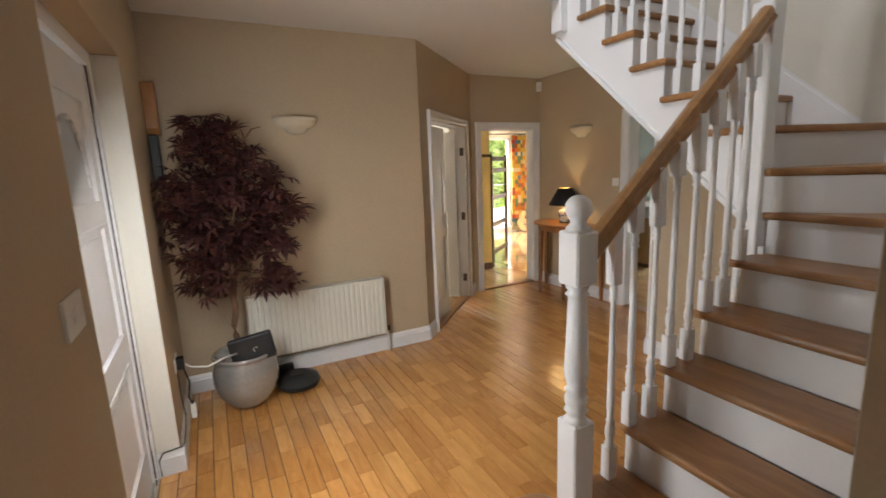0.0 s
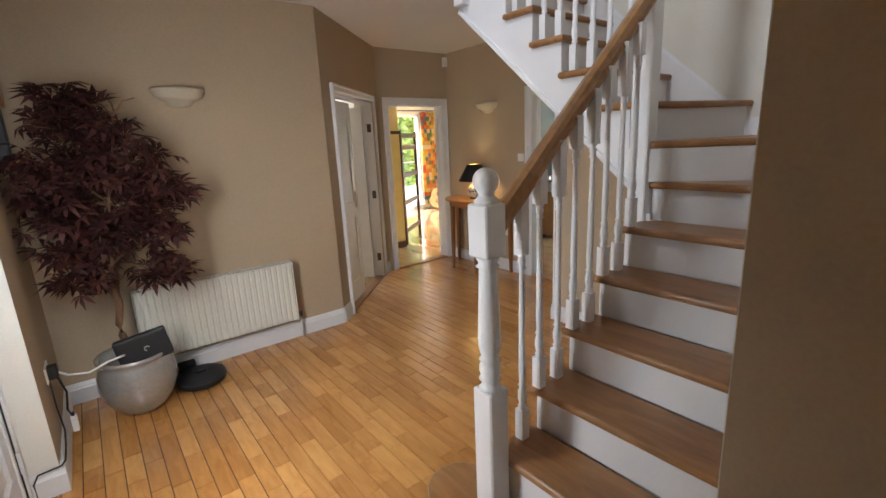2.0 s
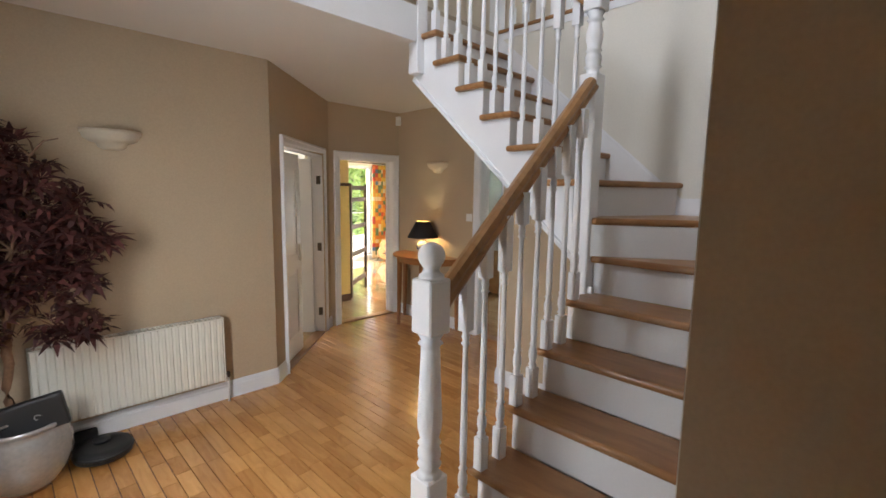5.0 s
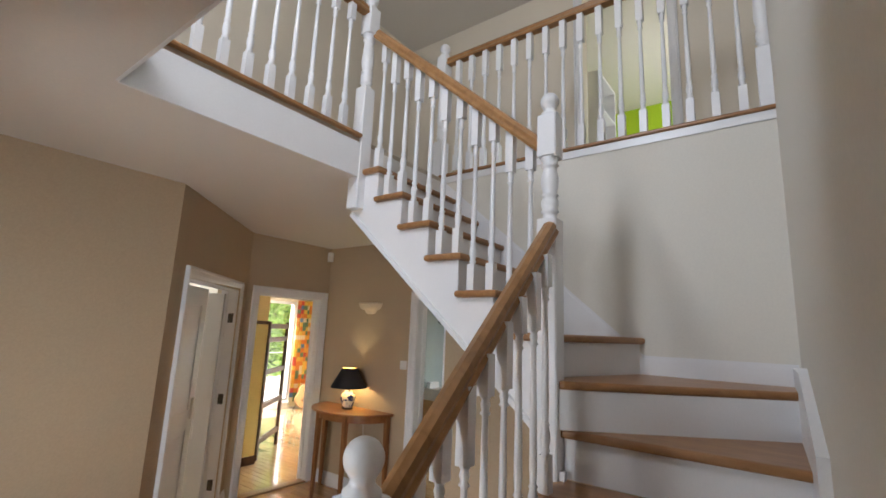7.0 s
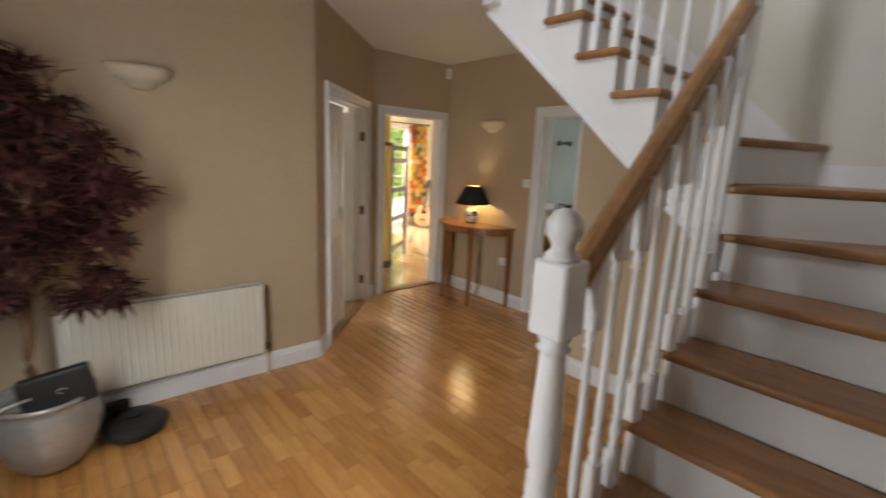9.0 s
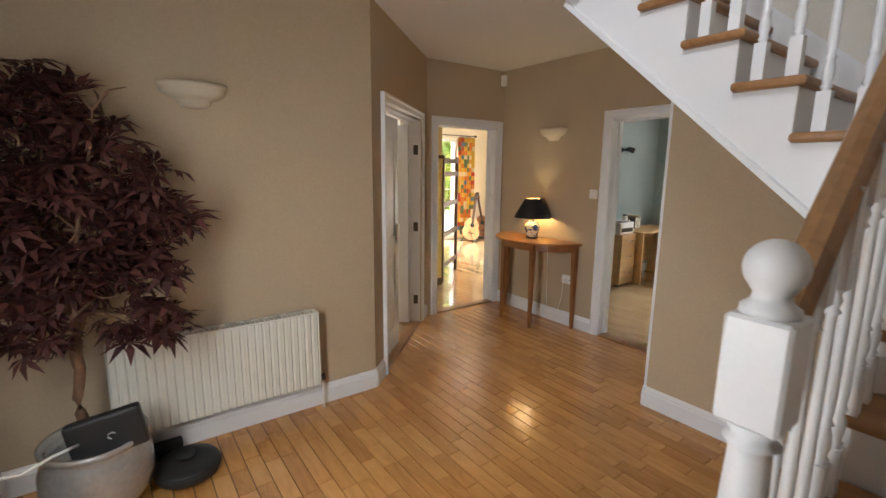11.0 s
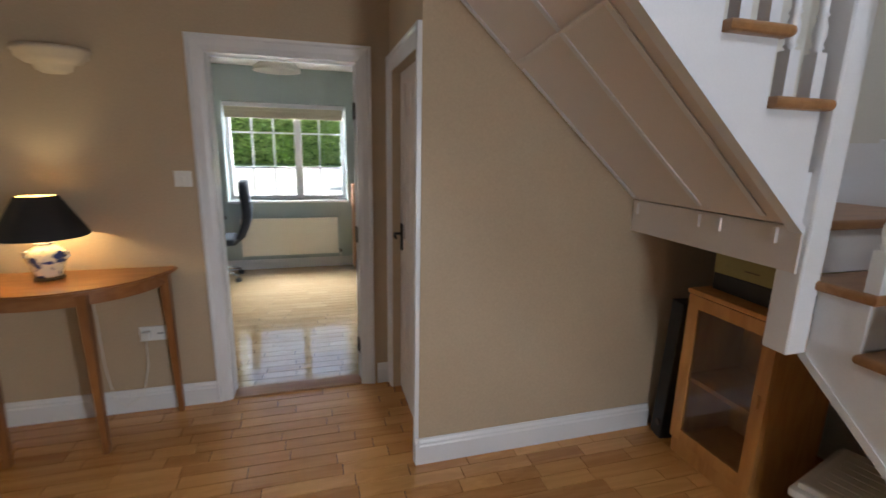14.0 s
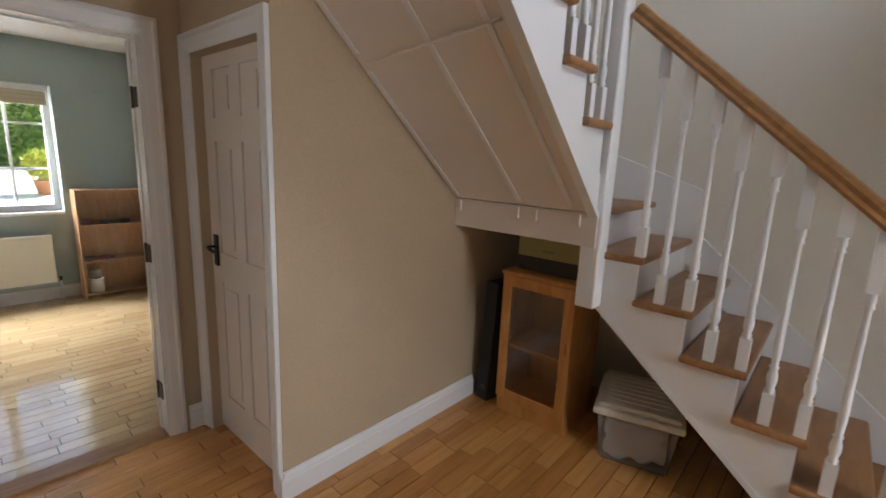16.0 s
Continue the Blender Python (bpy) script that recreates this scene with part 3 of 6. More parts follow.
prism(bm, [(-0.28, 0.02), (0.82, 0.915), (0.82, 0.945), (-0.28, 0.06)], S + 0.012, OPEN - 0.03, "y")
part("soffit", bm, M_SOFFIT, stairs)
part("cheek", boxes((NX - 0.005, NX + 0.02, 1.64, 1.73, 0.88, 1.165)), M_WHITE, stairs)


# wall strings with a moulded top edge
def wall_string(pts, plane, th, axis):
    bm = bmesh.new()
    prism(bm, pts, plane, plane + th, axis)
    if axis == "y":
        for v in bm.verts:
            v.co.y += south(v.co.x) - S
    return part("wall_string", bm, M_WHITE, stairs)


def nose1(x):
    return ZK(1) + (x - X1) * RISE / GO


wall_string([(END + 0.005, 0.0), (END + 0.005, 0.21), (0.60, nose1(0.60) + 0.055), (0.60, ZK(7) + 0.09), (1.20, ZK(7) + 0.30), (1.20, 1.24), (0.70, 1.05), (-0.35, 0.0)], S + 0.0005, 0.03, "y")
wall_string([(0.86, ZK(7) - 0.1), (0.86, ZK(7) + 0.13), (1.20, ZK(8) + 0.085), (E - 0.008, ZK(8) + 0.085), (E - 0.008, ZK(7) - 0.1)], S + 0.0008, 0.0305, "y")
wall_string([(S, ZK(8) - 0.05), (S, ZK(8) + 0.085), (1.512, ZK(8) + 0.085), (LY, ZK(14) + 0.17), (LY, ZK(14) - 0.1), (1.72, ZK(8) - 0.05)], E - 0.021, 0.0115, "x")
bm = bmesh.new()
for p, q in (((S + 0.012, ZK(8) + 0.085), (1.512, ZK(8) + 0.085)), ((1.512, ZK(8) + 0.085), (LY, ZK(14) + 0.17))):
    sweep(bm, [(-0.004, 0), (0.016, 0), (0.012, 0.012), (-0.004, 0.016)][::-1], (E - 0.012, p[0], p[1]), (E - 0.012, q[0], q[1]))
part("string_bead", bm, M_WHITE, stairs)


# turned balusters and newels
def baluster_mesh(h, base):
    bm = bmesh.new()
    s = 0.0205
    box(bm, -s, s, -s, s, 0, base)
    topb = h - (0.13 if h < 0.95 else 0.22)
    t = topb - base
    lathe(bm, [(0.02, base - 0.004), (0.012, base + 0.006), (0.019, base + 0.014), (0.013, base + 0.024), (0.019, base + 0.05), (0.0185, base + 0.075), (0.012, base + 0.1), (0.018, base + 0.108), (0.012, base + 0.118),
               (0.0148, base + 0.17), (0.0125, base + t * 0.6), (0.0098, topb - 0.06), (0.0175, topb - 0.052), (0.0115, topb - 0.043), (0.016, topb - 0.025), (0.012, topb - 0.012), (0.02, topb + 0.004)], 12)
    box(bm, -s, s, -s, s, topb, h)
    return finish("baluster", bm, M_WHITE)


def add_box(bm, half, z0, z1, r):
    tmp = finish("tmp", block(-half, half, -half, half, z0, z1, r, 1), M_WHITE)
    bm.from_mesh(tmp)
    bpy.data.meshes.remove(tmp)


def turned(bm, half, z0, z1):
    lathe(bm, [(half * 0.98, z0 - 0.002), (half * 0.7, z0 + 0.012), (half * 0.66, z0 + 0.03), (half * 0.9, z0 + 0.04), (half * 0.72, z0 + 0.052), (half * 0.84, z0 + 0.07), (half * 0.85, z0 + 0.09),
               (half * 0.66, z0 + 0.11), (half * 0.86, z0 + 0.118), (half * 0.66, z0 + 0.13), (half * 0.86, z0 + 0.17), (half * 0.9, z0 + 0.2), (half * 0.68, z1 - 0.06), (half * 0.66, z1 - 0.045), (half * 0.9, z1 - 0.036), (half * 0.66, z1 - 0.026), (half * 0.95, z1)], 24)


def ball(bm, half, h):
    r = half * 0.95
    lathe(bm, [(half * 0.9, h - 0.001), (half * 0.88, h + 0.012), (half * 0.62, h + 0.022), (half * 0.56, h + 0.034), (half * 0.68, h + 0.042)] +
          [(max(r * math.sin(math.radians(a)), 0.0005), h + 0.03 + r - r * math.cos(math.radians(a))) for a in range(45, 181, 15)], 24)


def post(x, y, pieces, half=0.047):
    """pieces: ('s', z0, z1) square, ('t', z0, z1) turned, ('b', z) ball."""
    bm = bmesh.new()
    for kind, *z in pieces:
        if kind == "s":
            add_box(bm, half, z[0], z[1], 0.006)
        elif kind == "t":
            turned(bm, half, z[0], z[1])
        else:
            ball(bm, half, z[0])
    bmesh.ops.translate(bm, verts=bm.verts[:], vec=(x, y, 0))
    return part("newel", bm, M_WHITE, stairs, "white turned newel post")


post(-0.325, 1.632, [("s", 0.0, 0.66), ("t", 0.66, 1.172), ("s", 1.172, 1.358), ("b", 1.358)], 0.048)
post(0.84, 1.71, [("s", 0.86, 2.08), ("t", 2.23, 2.53), ("s", 2.53, 2.745), ("b", 2.745)])
part("newel_collar", block(0.793, 0.887, 1.663, 1.757, 2.065, 2.235, 0.006, 1), M_WHITE, stairs)
post(0.81, LY + 0.03, [("s", 2.44, 3.27), ("t", 3.27, 3.66), ("s", 3.66, 3.86), ("b", 3.86)])
post(E + 0.03, LY + 0.05, [("s", 2.88, 3.22), ("t", 3.22, 3.77), ("s", 3.77, 3.99), ("b", 3.99)])
post(E + 0.03, S + 0.03, [("s", 2.88, 3.27), ("t", 3.27, 3.72), ("s", 3.72, 3.97)], 0.04)
post(WX, LY + 0.03, [("s", 2.88, 3.22), ("t", 3.22, 3.77), ("s", 3.77, 3.99), ("b", 3.99)])


def rail1(x):                         # underside of the first handrail
    return 1.275 + 0.868 * (x + 0.216)


def rail2(y):
    return 2.592 + 0.898 * (y - 1.79)


RAIL = [(-0.028, 0), (0.028, 0), (0.034, 0.012), (0.026, 0.026), (0.03, 0.042), (0.022, 0.06), (0.0, 0.067), (-0.022, 0.06), (-0.03, 0.042), (-0.026, 0.026), (-0.034, 0.012)]
for a, b in (((-0.30, 1.645, rail1(-0.30)), (0.795, 1.68, rail1(0.795))), ((0.83, 1.755, rail2(1.755)), (0.83, LY - 0.015, rail2(LY - 0.015))),
             ((E + 0.03, S + 0.06, 3.90), (E + 0.03, LY + 0.01, 3.90)), ((WX + 0.04, LY + 0.03, 3.80), (0.765, LY + 0.03, 3.80))):
    bm = bmesh.new()
    sweep(bm, RAIL, a, b)
    part("handrail", bm, M_RAIL, stairs, "polished oak handrail")


def baluster(x, y, z0, z1, base=0.16):
    key = (round(z1 - z0, 2), round(base, 2))
    if key not in baluster.made:
        baluster.made[key] = baluster_mesh(z1 - z0, base)
    ob = new("baluster", baluster.made[key])
    ob.parent = stairs
    ob.location = (x, y, z0)
    return ob


baluster.made = {}
for k in range(1, 7):
    for j in (0.03, 0.148):
        x = X1 + GO * (k - 1) + j
        if x < -0.24 or x > 0.76:
            continue
        baluster(x, 1.645, ZK(k), rail1(x) + 0.012, 0.135)
for k in range(9, 15):
    for j in (0.035, 0.145):
        y = P10 + G2 * (k - 10) + j + 0.02
        if y > LY - 0.03 or y < 1.79:
            continue
        baluster(0.845, y, ZK(k), rail2(y) + 0.012, 0.135)
n = 16
for i in range(n):
    y = 0.837 + 0.1265 * (i + 1)
    baluster(E + 0.03, y, UP + 0.024, 3.91)
for i in range(9):
    x = 0.641 - 0.128 * i
    baluster(x, LY + 0.03, UP + 0.024, 3.81)


# ---------------------------------------------------------------- hall things
M_TABLE = wood("cherry_table", (0.36, 0.15, 0.045), (0.24, 0.085, 0.02), 0.33, (3, 0.6, 3), fine=6, coat=0.15)
M_TABLEZ = wood("cherry_leg", (0.34, 0.14, 0.042), (0.22, 0.08, 0.02), 0.35, (3, 3, 0.5), fine=6)
M_PLASTER = material("cream_plaster", (0.66, 0.56, 0.42), 0.7, var=0.05, small=60, bump=0.05)


def console_table():
    tb = thing("console_table", pose(2.478, 4.60, -0.004), "half-moon cherry wood console table against the tan wall", "table")
    a, b = 0.455, 0.525

    def arc(da, k=24):
        return [(-(a - da) * math.sin(math.pi * i / k), -(b - da) * math.cos(math.pi * i / k)) for i in range(k + 1)]
    bm = bmesh.new()
    prism(bm, arc(0)[::-1], 0.852, 0.876)
    e = [x for x in bm.edges if abs(x.verts[0].co.z - x.verts[1].co.z) < 1e-5]
    bmesh.ops.bevel(bm, geom=e, offset=0.007, segments=2, affect="EDGES")
    part("tabletop", bm, M_TABLE, tb)
    bm = bmesh.new()
    outer, inner = arc(0.05), arc(0.075)
    prism(bm, outer[::-1] + inner, 0.79, 0.8515)
    part("apron", bm, M_TABLE, tb)
    for x, y in ((-0.035, 0.465), (-0.355, 0.19), (-0.355, -0.21), (-0.035, -0.465)):
        bm = bmesh.new()
        rings = []
        for z, s, out in ((0.851, 0.023, 0), (0.78, 0.023, 0.0), (0.4, 0.0185, 0.006), (0.0, 0.0135, 0.012)):
            d = Vector((x, y)).normalized() * out
            rings.append([bm.verts.new((x + d.x + p * s, y + d.y + q * s, z)) for p, q in ((-1, -1), (1, -1), (1, 1), (-1, 1))])
        for r0, r1 in zip(rings, rings[1:]):
            for i in range(4):
                bm.faces.new((r0[i], r0[(i + 1) % 4], r1[(i + 1) % 4], r1[i]))
        bm.faces.new(rings[0])
        bm.faces.new(rings[-1])
        bmesh.ops.recalc_face_normals(bm, faces=bm.faces[:])
        part("leg", bm, M_TABLEZ, tb)
    return tb


console_table()

M_SHADE = material("black_lampshade_fabric", (0.016, 0.015, 0.017), 0.7, var=0.1, small=150, bump=0.05)
M_SHADE_IN = material("gold_shade_lining", (0.75, 0.55, 0.22), 0.5, var=0.05, bump=0)


def porcelain():
    m = material("blue_white_porcelain", (0.78, 0.79, 0.76), 0.15, var=0.02, bump=0, coat=0.5)
    n, l = m.node_tree.nodes, m.node_tree.links
    b = n["Principled BSDF"]
    tc = n.new("ShaderNodeTexCoord")
    no = n.new("ShaderNodeTexNoise")
    no.inputs["Scale"].default_value, no.inputs["Detail"].default_value, no.inputs["Distortion"].default_value = 17, 3, 1.2
    l.new(tc.outputs["Object"], no.inputs[0])
    mr = n.new("ShaderNodeMapRange")
    mr.inputs[1].default_value, mr.inputs[2].default_value = 0.5, 0.56
    l.new(no.outputs[0], mr.inputs[0])
    mix = n.new("ShaderNodeMix")
    mix.data_type = "RGBA"
    mix.inputs["A"].default_value, mix.inputs["B"].default_value = (0.78, 0.79, 0.74, 1), (0.05, 0.08, 0.25, 1)
    l.new(mr.outputs[0], mix.inputs["Factor"])
    l.new(mix.outputs["Result"], b.inputs["Base Color"])
    return m


M_PORC = porcelain()
M_BULB = bpy.data.materials.new("warm_bulb")
M_BULB.use_nodes = True
M_BULB.node_tree.nodes["Principled BSDF"].inputs["Emission Color"].default_value = (1.0, 0.72, 0.35, 1)
M_BULB.node_tree.nodes["Principled BSDF"].inputs["Emission Strength"].default_value = 6.0


def table_lamp():
    lp = thing("table_lamp", pose(2.325, 4.60, 0.8725), "lit lamp with blue-and-white jar base and black shade", "lamp")
    bm = bmesh.new()
    lathe(bm, [(0.055, 0), (0.06, 0.004), (0.058, 0.012), (0.05, 0.016)], 28)
    part("foot", bm, material("dark_wood_foot", (0.09, 0.08, 0.05), 0.4), lp)
    bm = bmesh.new()
    lathe(bm, [(0.05, 0.016), (0.057, 0.03), (0.068, 0.07), (0.078, 0.105), (0.076, 0.135), (0.06, 0.158), (0.042, 0.168), (0.038, 0.178), (0.042, 0.182), (0.03, 0.186)], 32)
    part("jar", bm, M_PORC, lp, "blue-and-white porcelain jar")
    for s in (-1, 1):
        bm = bmesh.new()
        tube(bm, [(0, s * 0.072, 0.14), (0, s * 0.092, 0.135), (0, s * 0.094, 0.115), (0, s * 0.077, 0.1)], 0.006)
        part("handle", bm, M_PORC, lp)
    bm = bmesh.new()
    lathe(bm, [(0.012, 0.184), (0.012, 0.235), (0.016, 0.24), (0.016, 0.262)], 14)
    part("stem", bm, material("aged_brass", (0.35, 0.25, 0.1), 0.35, 0.9), lp)
    bm = bmesh.new()
    lathe(bm, [(0.002, 0.262), (0.014, 0.264), (0.014, 0.27)], 16)
    part("bulb", bm, M_BULB, lp, "glowing warm bulb")
    bm = bmesh.new()
    lathe(bm, [(0.186, 0.215), (0.188, 0.222), (0.083, 0.41), (0.08, 0.412)], 40)
    bm.faces.ensure_lookup_table()
    bmesh.ops.delete(bm, geom=[f for f in bm.faces if len(f.verts) > 4], context="FACES_ONLY")
    part("shade", bm, M_SHADE, lp, "black fabric cone shade")
    bm = bmesh.new()
    lathe(bm, [(0.1835, 0.2165), (0.0785, 0.4105)], 40)
    bmesh.ops.delete(bm, geom=[f for f in bm.faces if len(f.verts) > 4], context="FACES_ONLY")
    part("shade_lining", bm, M_SHADE_IN, lp, "gold inner lining")
    d = bpy.data.lights.new("table_lamp_bulb", "POINT")
    d.energy, d.color, d.shadow_soft_size = 2.6, (1.0, 0.80, 0.46), 0.025
    ob = new("table_lamp_bulb_light", d)
    ob.location = (2.325, 4.60, 0.8725 + 0.285)


table_lamp()


def half_sconce(m):
    sc = thing("wall_sconce", m, "cream plaster half-bowl wall light, unlit", "wall light", "wall sconces")
    prof = [(0.15, 0.118), (0.163, 0.122), (0.165, 0.10), (0.155, 0.095), (0.15, 0.07), (0.115, 0.045), (0.085, 0.04), (0.075, 0.015), (0.045, 0.0), (0.002, -0.002)]
    bm = bmesh.new()
    k = 20
    rings = [[bm.verts.new((r * math.cos(math.pi * i / k), -r * 0.72 * math.sin(math.pi * i / k), z)) for i in range(k + 1)] for r, z in prof + [(0.002, 0.03), (0.07, 0.05), (0.14, 0.09), (0.15, 0.118)]]
    for r0, r1 in zip(rings, rings[1:]):
        for i in range(k):
            f = bm.faces.new((r0[i], r0[i + 1], r1[i + 1], r1[i]))
            f.smooth = True
    bmesh.ops.remove_doubles(bm, verts=bm.verts[:], dist=0.0005)
    bmesh.ops.recalc_face_normals(bm, faces=bm.faces[:])
    part("bowl", bm, M_PLASTER, sc)
    part("back_plate", block(-0.06, 0.06, -0.012, 0, 0.02, 0.11, 0.003), M_PLASTER, sc)
    return sc


s1 = half_sconce(pose(-0.775, R - 0.0005, 1.876))
copy_thing(s1, pose(T - 0.0005, 4.52, 1.862, 0, 0, -90))


def ribbed_radiator(name, m, w, h, ribs, label, flat=False):
    rd = thing(name, m, label, "radiator")
    bm = bmesh.new()
    prof = []
    n = ribs
    for i in range(n):
        x = w * i / n
        p = w / n
        d = 0.006 if flat else 0.013
        prof += [(x, -0.05), (x + p * 0.18, -0.05 - d), (x + p * 0.72, -0.05 - d), (x + p * 0.9, -0.05)]
    prof += [(w, -0.05), (w, -0.038), (0, -0.038)]
    if flat:
        prof = [(0, -0.056), (w, -0.056), (w, -0.038), (0, -0.038)]
    prism(bm, prof, 0.012, h - 0.012)
    part("front_panel", bm, M_RAD, rd)
    part("back_panel", boxes((0.01, w - 0.01, 0.012, 0.026, 0.02, h - 0.02)), M_RAD, rd)
    part("side_cover", block(-0.004, 0.0, -0.062, 0.028, 0.0, h, 0.0015, 1), M_RAD, rd)
    part("side_cover", block(w, w + 0.004, -0.062, 0.028, 0.0, h, 0.0015, 1), M_RAD, rd)
    bm = bmesh.new()
    box(bm, 0, w, -0.06, -0.046, h - 0.011, h)
    box(bm, 0, w, 0.014, 0.028, h - 0.011, h)
    k = 40
    for i in range(k):
        x = w * (i + 0.3) / k
        box(bm, x, x + w / k * 0.4, -0.0455, 0.0135, h - 0.008, h - 0.002)
    part("top_grille", bm, M_RAD, rd)
    for x in (0.12, w - 0.12):
        part("bracket", boxes((x, x + 0.03, 0.026, 0.05, 0.1, h - 0.1)), M_RAD, rd)
    bm = bmesh.new()
    tube(bm, [(w + 0.004, -0.012, 0.03), (w + 0.035, -0.012, 0.03), (w + 0.035, -0.012, 0.0), (w + 0.035, -0.012, -0.18)], 0.008)
    part("pipe", bm, M_SWITCH, rd)
    bm = bmesh.new()
    lathe(bm, [(0.012, 0.015), (0.015, 0.02), (0.015, 0.05), (0.011, 0.056)], 12, w + 0.035, -0.012)
    part("valve", bm, M_DARK, rd, "dark metal valve")
    return rd


hall_radiator = ribbed_radiator("radiator", pose(-1.27, R - 0.052, 0.182), 1.08, 0.50, 26, "cream ribbed panel radiator mounted on the tan wall")

bm = bmesh.new()
tube(bm, [(1.115, -0.012, 0.012), (1.115, -0.012, -0.05), (1.117, -0.012, -0.182)], 0.0075, 8)
part("pipe", bm, M_RAD, hall_radiator, "white painted supply pipe")

# pot with an artificial red maple
M_POT = material("silver_glazed_pot", (0.42, 0.42, 0.41), 0.24, 0.5, var=0.15, big=5, small=50, bump=0.02, coat=0.6)
M_SOIL = material("dark_soil", (0.03, 0.022, 0.016), 0.95, var=0.3, bump=0.5)
M_BARK = material("brown_bark", (0.16, 0.085, 0.045), 0.8, var=0.3, big=8, small=60, bump=0.4)
M_LEAF = material("burgundy_leaf", (0.062, 0.018, 0.022), 0.65, var=0.5, big=6, small=30, bump=0.05, spec=0.25)
leaf_nodes = M_LEAF.node_tree
lr = leaf_nodes.nodes.new("ShaderNodeNewGeometry")
lmix = leaf_nodes.nodes.new("ShaderNodeMix")
lmix.data_type = "RGBA"
lmix.inputs["A"].default_value, lmix.inputs["B"].default_value = (0.028, 0.009, 0.008, 1), (0.098, 0.030, 0.025, 1)
leaf_nodes.links.new(lr.outputs["Random Per Island"], lmix.inputs["Factor"])
leaf_nodes.links.new(lmix.outputs["Result"], leaf_nodes.nodes["Principled BSDF"].inputs["Base Color"])

pot = thing("plant_pot", pose(-1.33, 3.78, 0), "large silver glazed round pot on the floor", "plant pot")
bm = bmesh.new()
lathe(bm, [(0.10, 0.0), (0.118, 0.004), (0.162, 0.055), (0.199, 0.125), (0.216, 0.2), (0.213, 0.27), (0.196, 0.33), (0.187, 0.35), (0.2, 0.362), (0.206, 0.374), (0.203, 0.386), (0.185, 0.387), (0.175, 0.36), (0.172, 0.33)], 40)
part("bowl", bm, M_POT, pot)
bm = bmesh.new()
lathe(bm, [(0.001, 0.325), (0.1, 0.33), (0.176, 0.328)], 24)
part("soil", bm, M_SOIL, pot, "dark soil")

maple = thing("maple_tree", pose(-1.33, 3.78, 0.32), "artificial red maple with dark burgundy leaves in the pot", "tree")
rt = random.Random(11)
fork = Vector((-0.015, -0.01, 0.52))
trunk_line = [Vector((-0.03 + 0.012 * math.sin(1.3 * j), -0.01, 0.065 * j)) for j in range(8)] + [fork]
stems = []
for k in range(4):
    a = k * 1.57 + 0.5
    pts = [fork.copy()]
    for j in range(1, 9):
        f = j / 8
        pts.append(fork + Vector((0.17 * f * math.cos(a) + 0.02 * math.sin(5 * f + k) + 0.05 * f, 0.12 * f * math.sin(a) + 0.015 * math.cos(6 * f + k), 0.95 * f)))
    stems.append(pts)
bm = bmesh.new()
tube(bm, trunk_line, [0.024, 0.022, 0.021, 0.021, 0.020, 0.021, 0.022, 0.024, 0.02], 10)
for pts in stems:
    tube(bm, pts, [0.014 - 0.0013 * j for j in range(len(pts))], 8)
limbs = []
for pts in stems:
    for j in range(1, 9):
        for _ in range(2):
            a = rt.random() * 6.28
            ln = rt.uniform(0.08, 0.12 if j > 5 else 0.2)
            tip = pts[j] + Vector((math.cos(a) * ln, math.sin(a) * ln * 0.75, rt.uniform(-0.08, 0.16)))
            mid = (pts[j] + tip) / 2 + Vector((0, 0, 0.03))
            tube(bm, [pts[j], mid, tip], [0.007, 0.005, 0.003], 5)
            limbs.append((pts[j], mid, tip))
part("trunk", bm, M_BARK, maple, "thin brown trunk forking into slim stems")


def palm_leaf(verts, faces, at, q, size):
    """A star of seven narrow folded lobes."""
    for k in range(7):
        a = math.radians(-105 + 35 * k)
        ln = size * (1.0 - 0.07 * abs(k - 3) ** 1.5)
        d, s = Vector((math.sin(a), math.cos(a), 0)), Vector((math.cos(a), -math.sin(a), 0))
        droop = Vector((0, 0, -0.28 * ln))
        i = len(verts)
        for p in (Vector((0, 0, 0)), d * ln * 0.5 + s * ln * 0.12 + Vector((0, 0, 0.02 * ln)), d * ln + droop, d * ln * 0.5 - s * ln * 0.12 + Vector((0, 0, 0.02 * ln))):
            verts.append(tuple(at + q @ p))
        faces.append((i, i + 1, i + 2, i + 3))


verts, faces = [], []
clumps = [((-0.02, 0.0, 1.42), (0.24, 0.2, 0.16)), ((-0.18, -0.02, 1.15), (0.22, 0.2, 0.2)), ((0.16, 0.0, 1.2), (0.26, 0.22, 0.17)), ((0.31, 0.0, 1.02), (0.16, 0.18, 0.12)), ((-0.14, -0.03, 0.85), (0.24, 0.2, 0.17)),
          ((0.19, 0.0, 0.80), (0.21, 0.2, 0.14)), ((0.0, 0.0, 1.0), (0.28, 0.22, 0.24)), ((0.24, -0.02, 0.56), (0.17, 0.17, 0.1)), ((-0.14, -0.02, 0.58), (0.17, 0.16, 0.1)), ((-0.08, 0, 1.58), (0.13, 0.12, 0.07))]
for (cx, cy, cz), (ra, rb, rc) in clumps:
    for _ in range(int(1350 * (ra * rb * rc) ** 0.6)):
        while True:
            p = Vector((rt.uniform(-1, 1), rt.uniform(-1, 1), rt.uniform(-1, 1)))
            if 0.3 < p.length < 1:
                break
        at = Vector((cx + p.x * ra, cy + p.y * rb, cz + p.z * rc))
        at.x = max(at.x, -0.36)
        at.y = min(at.y, 0.40)
        q = Euler((rt.uniform(-0.7, 0.9), rt.uniform(-0.7, 0.7), rt.uniform(0, 6.28))).to_quaternion()
        palm_leaf(verts, faces, at, q, rt.uniform(0.09, 0.155))
me = bpy.data.meshes.new("crown")
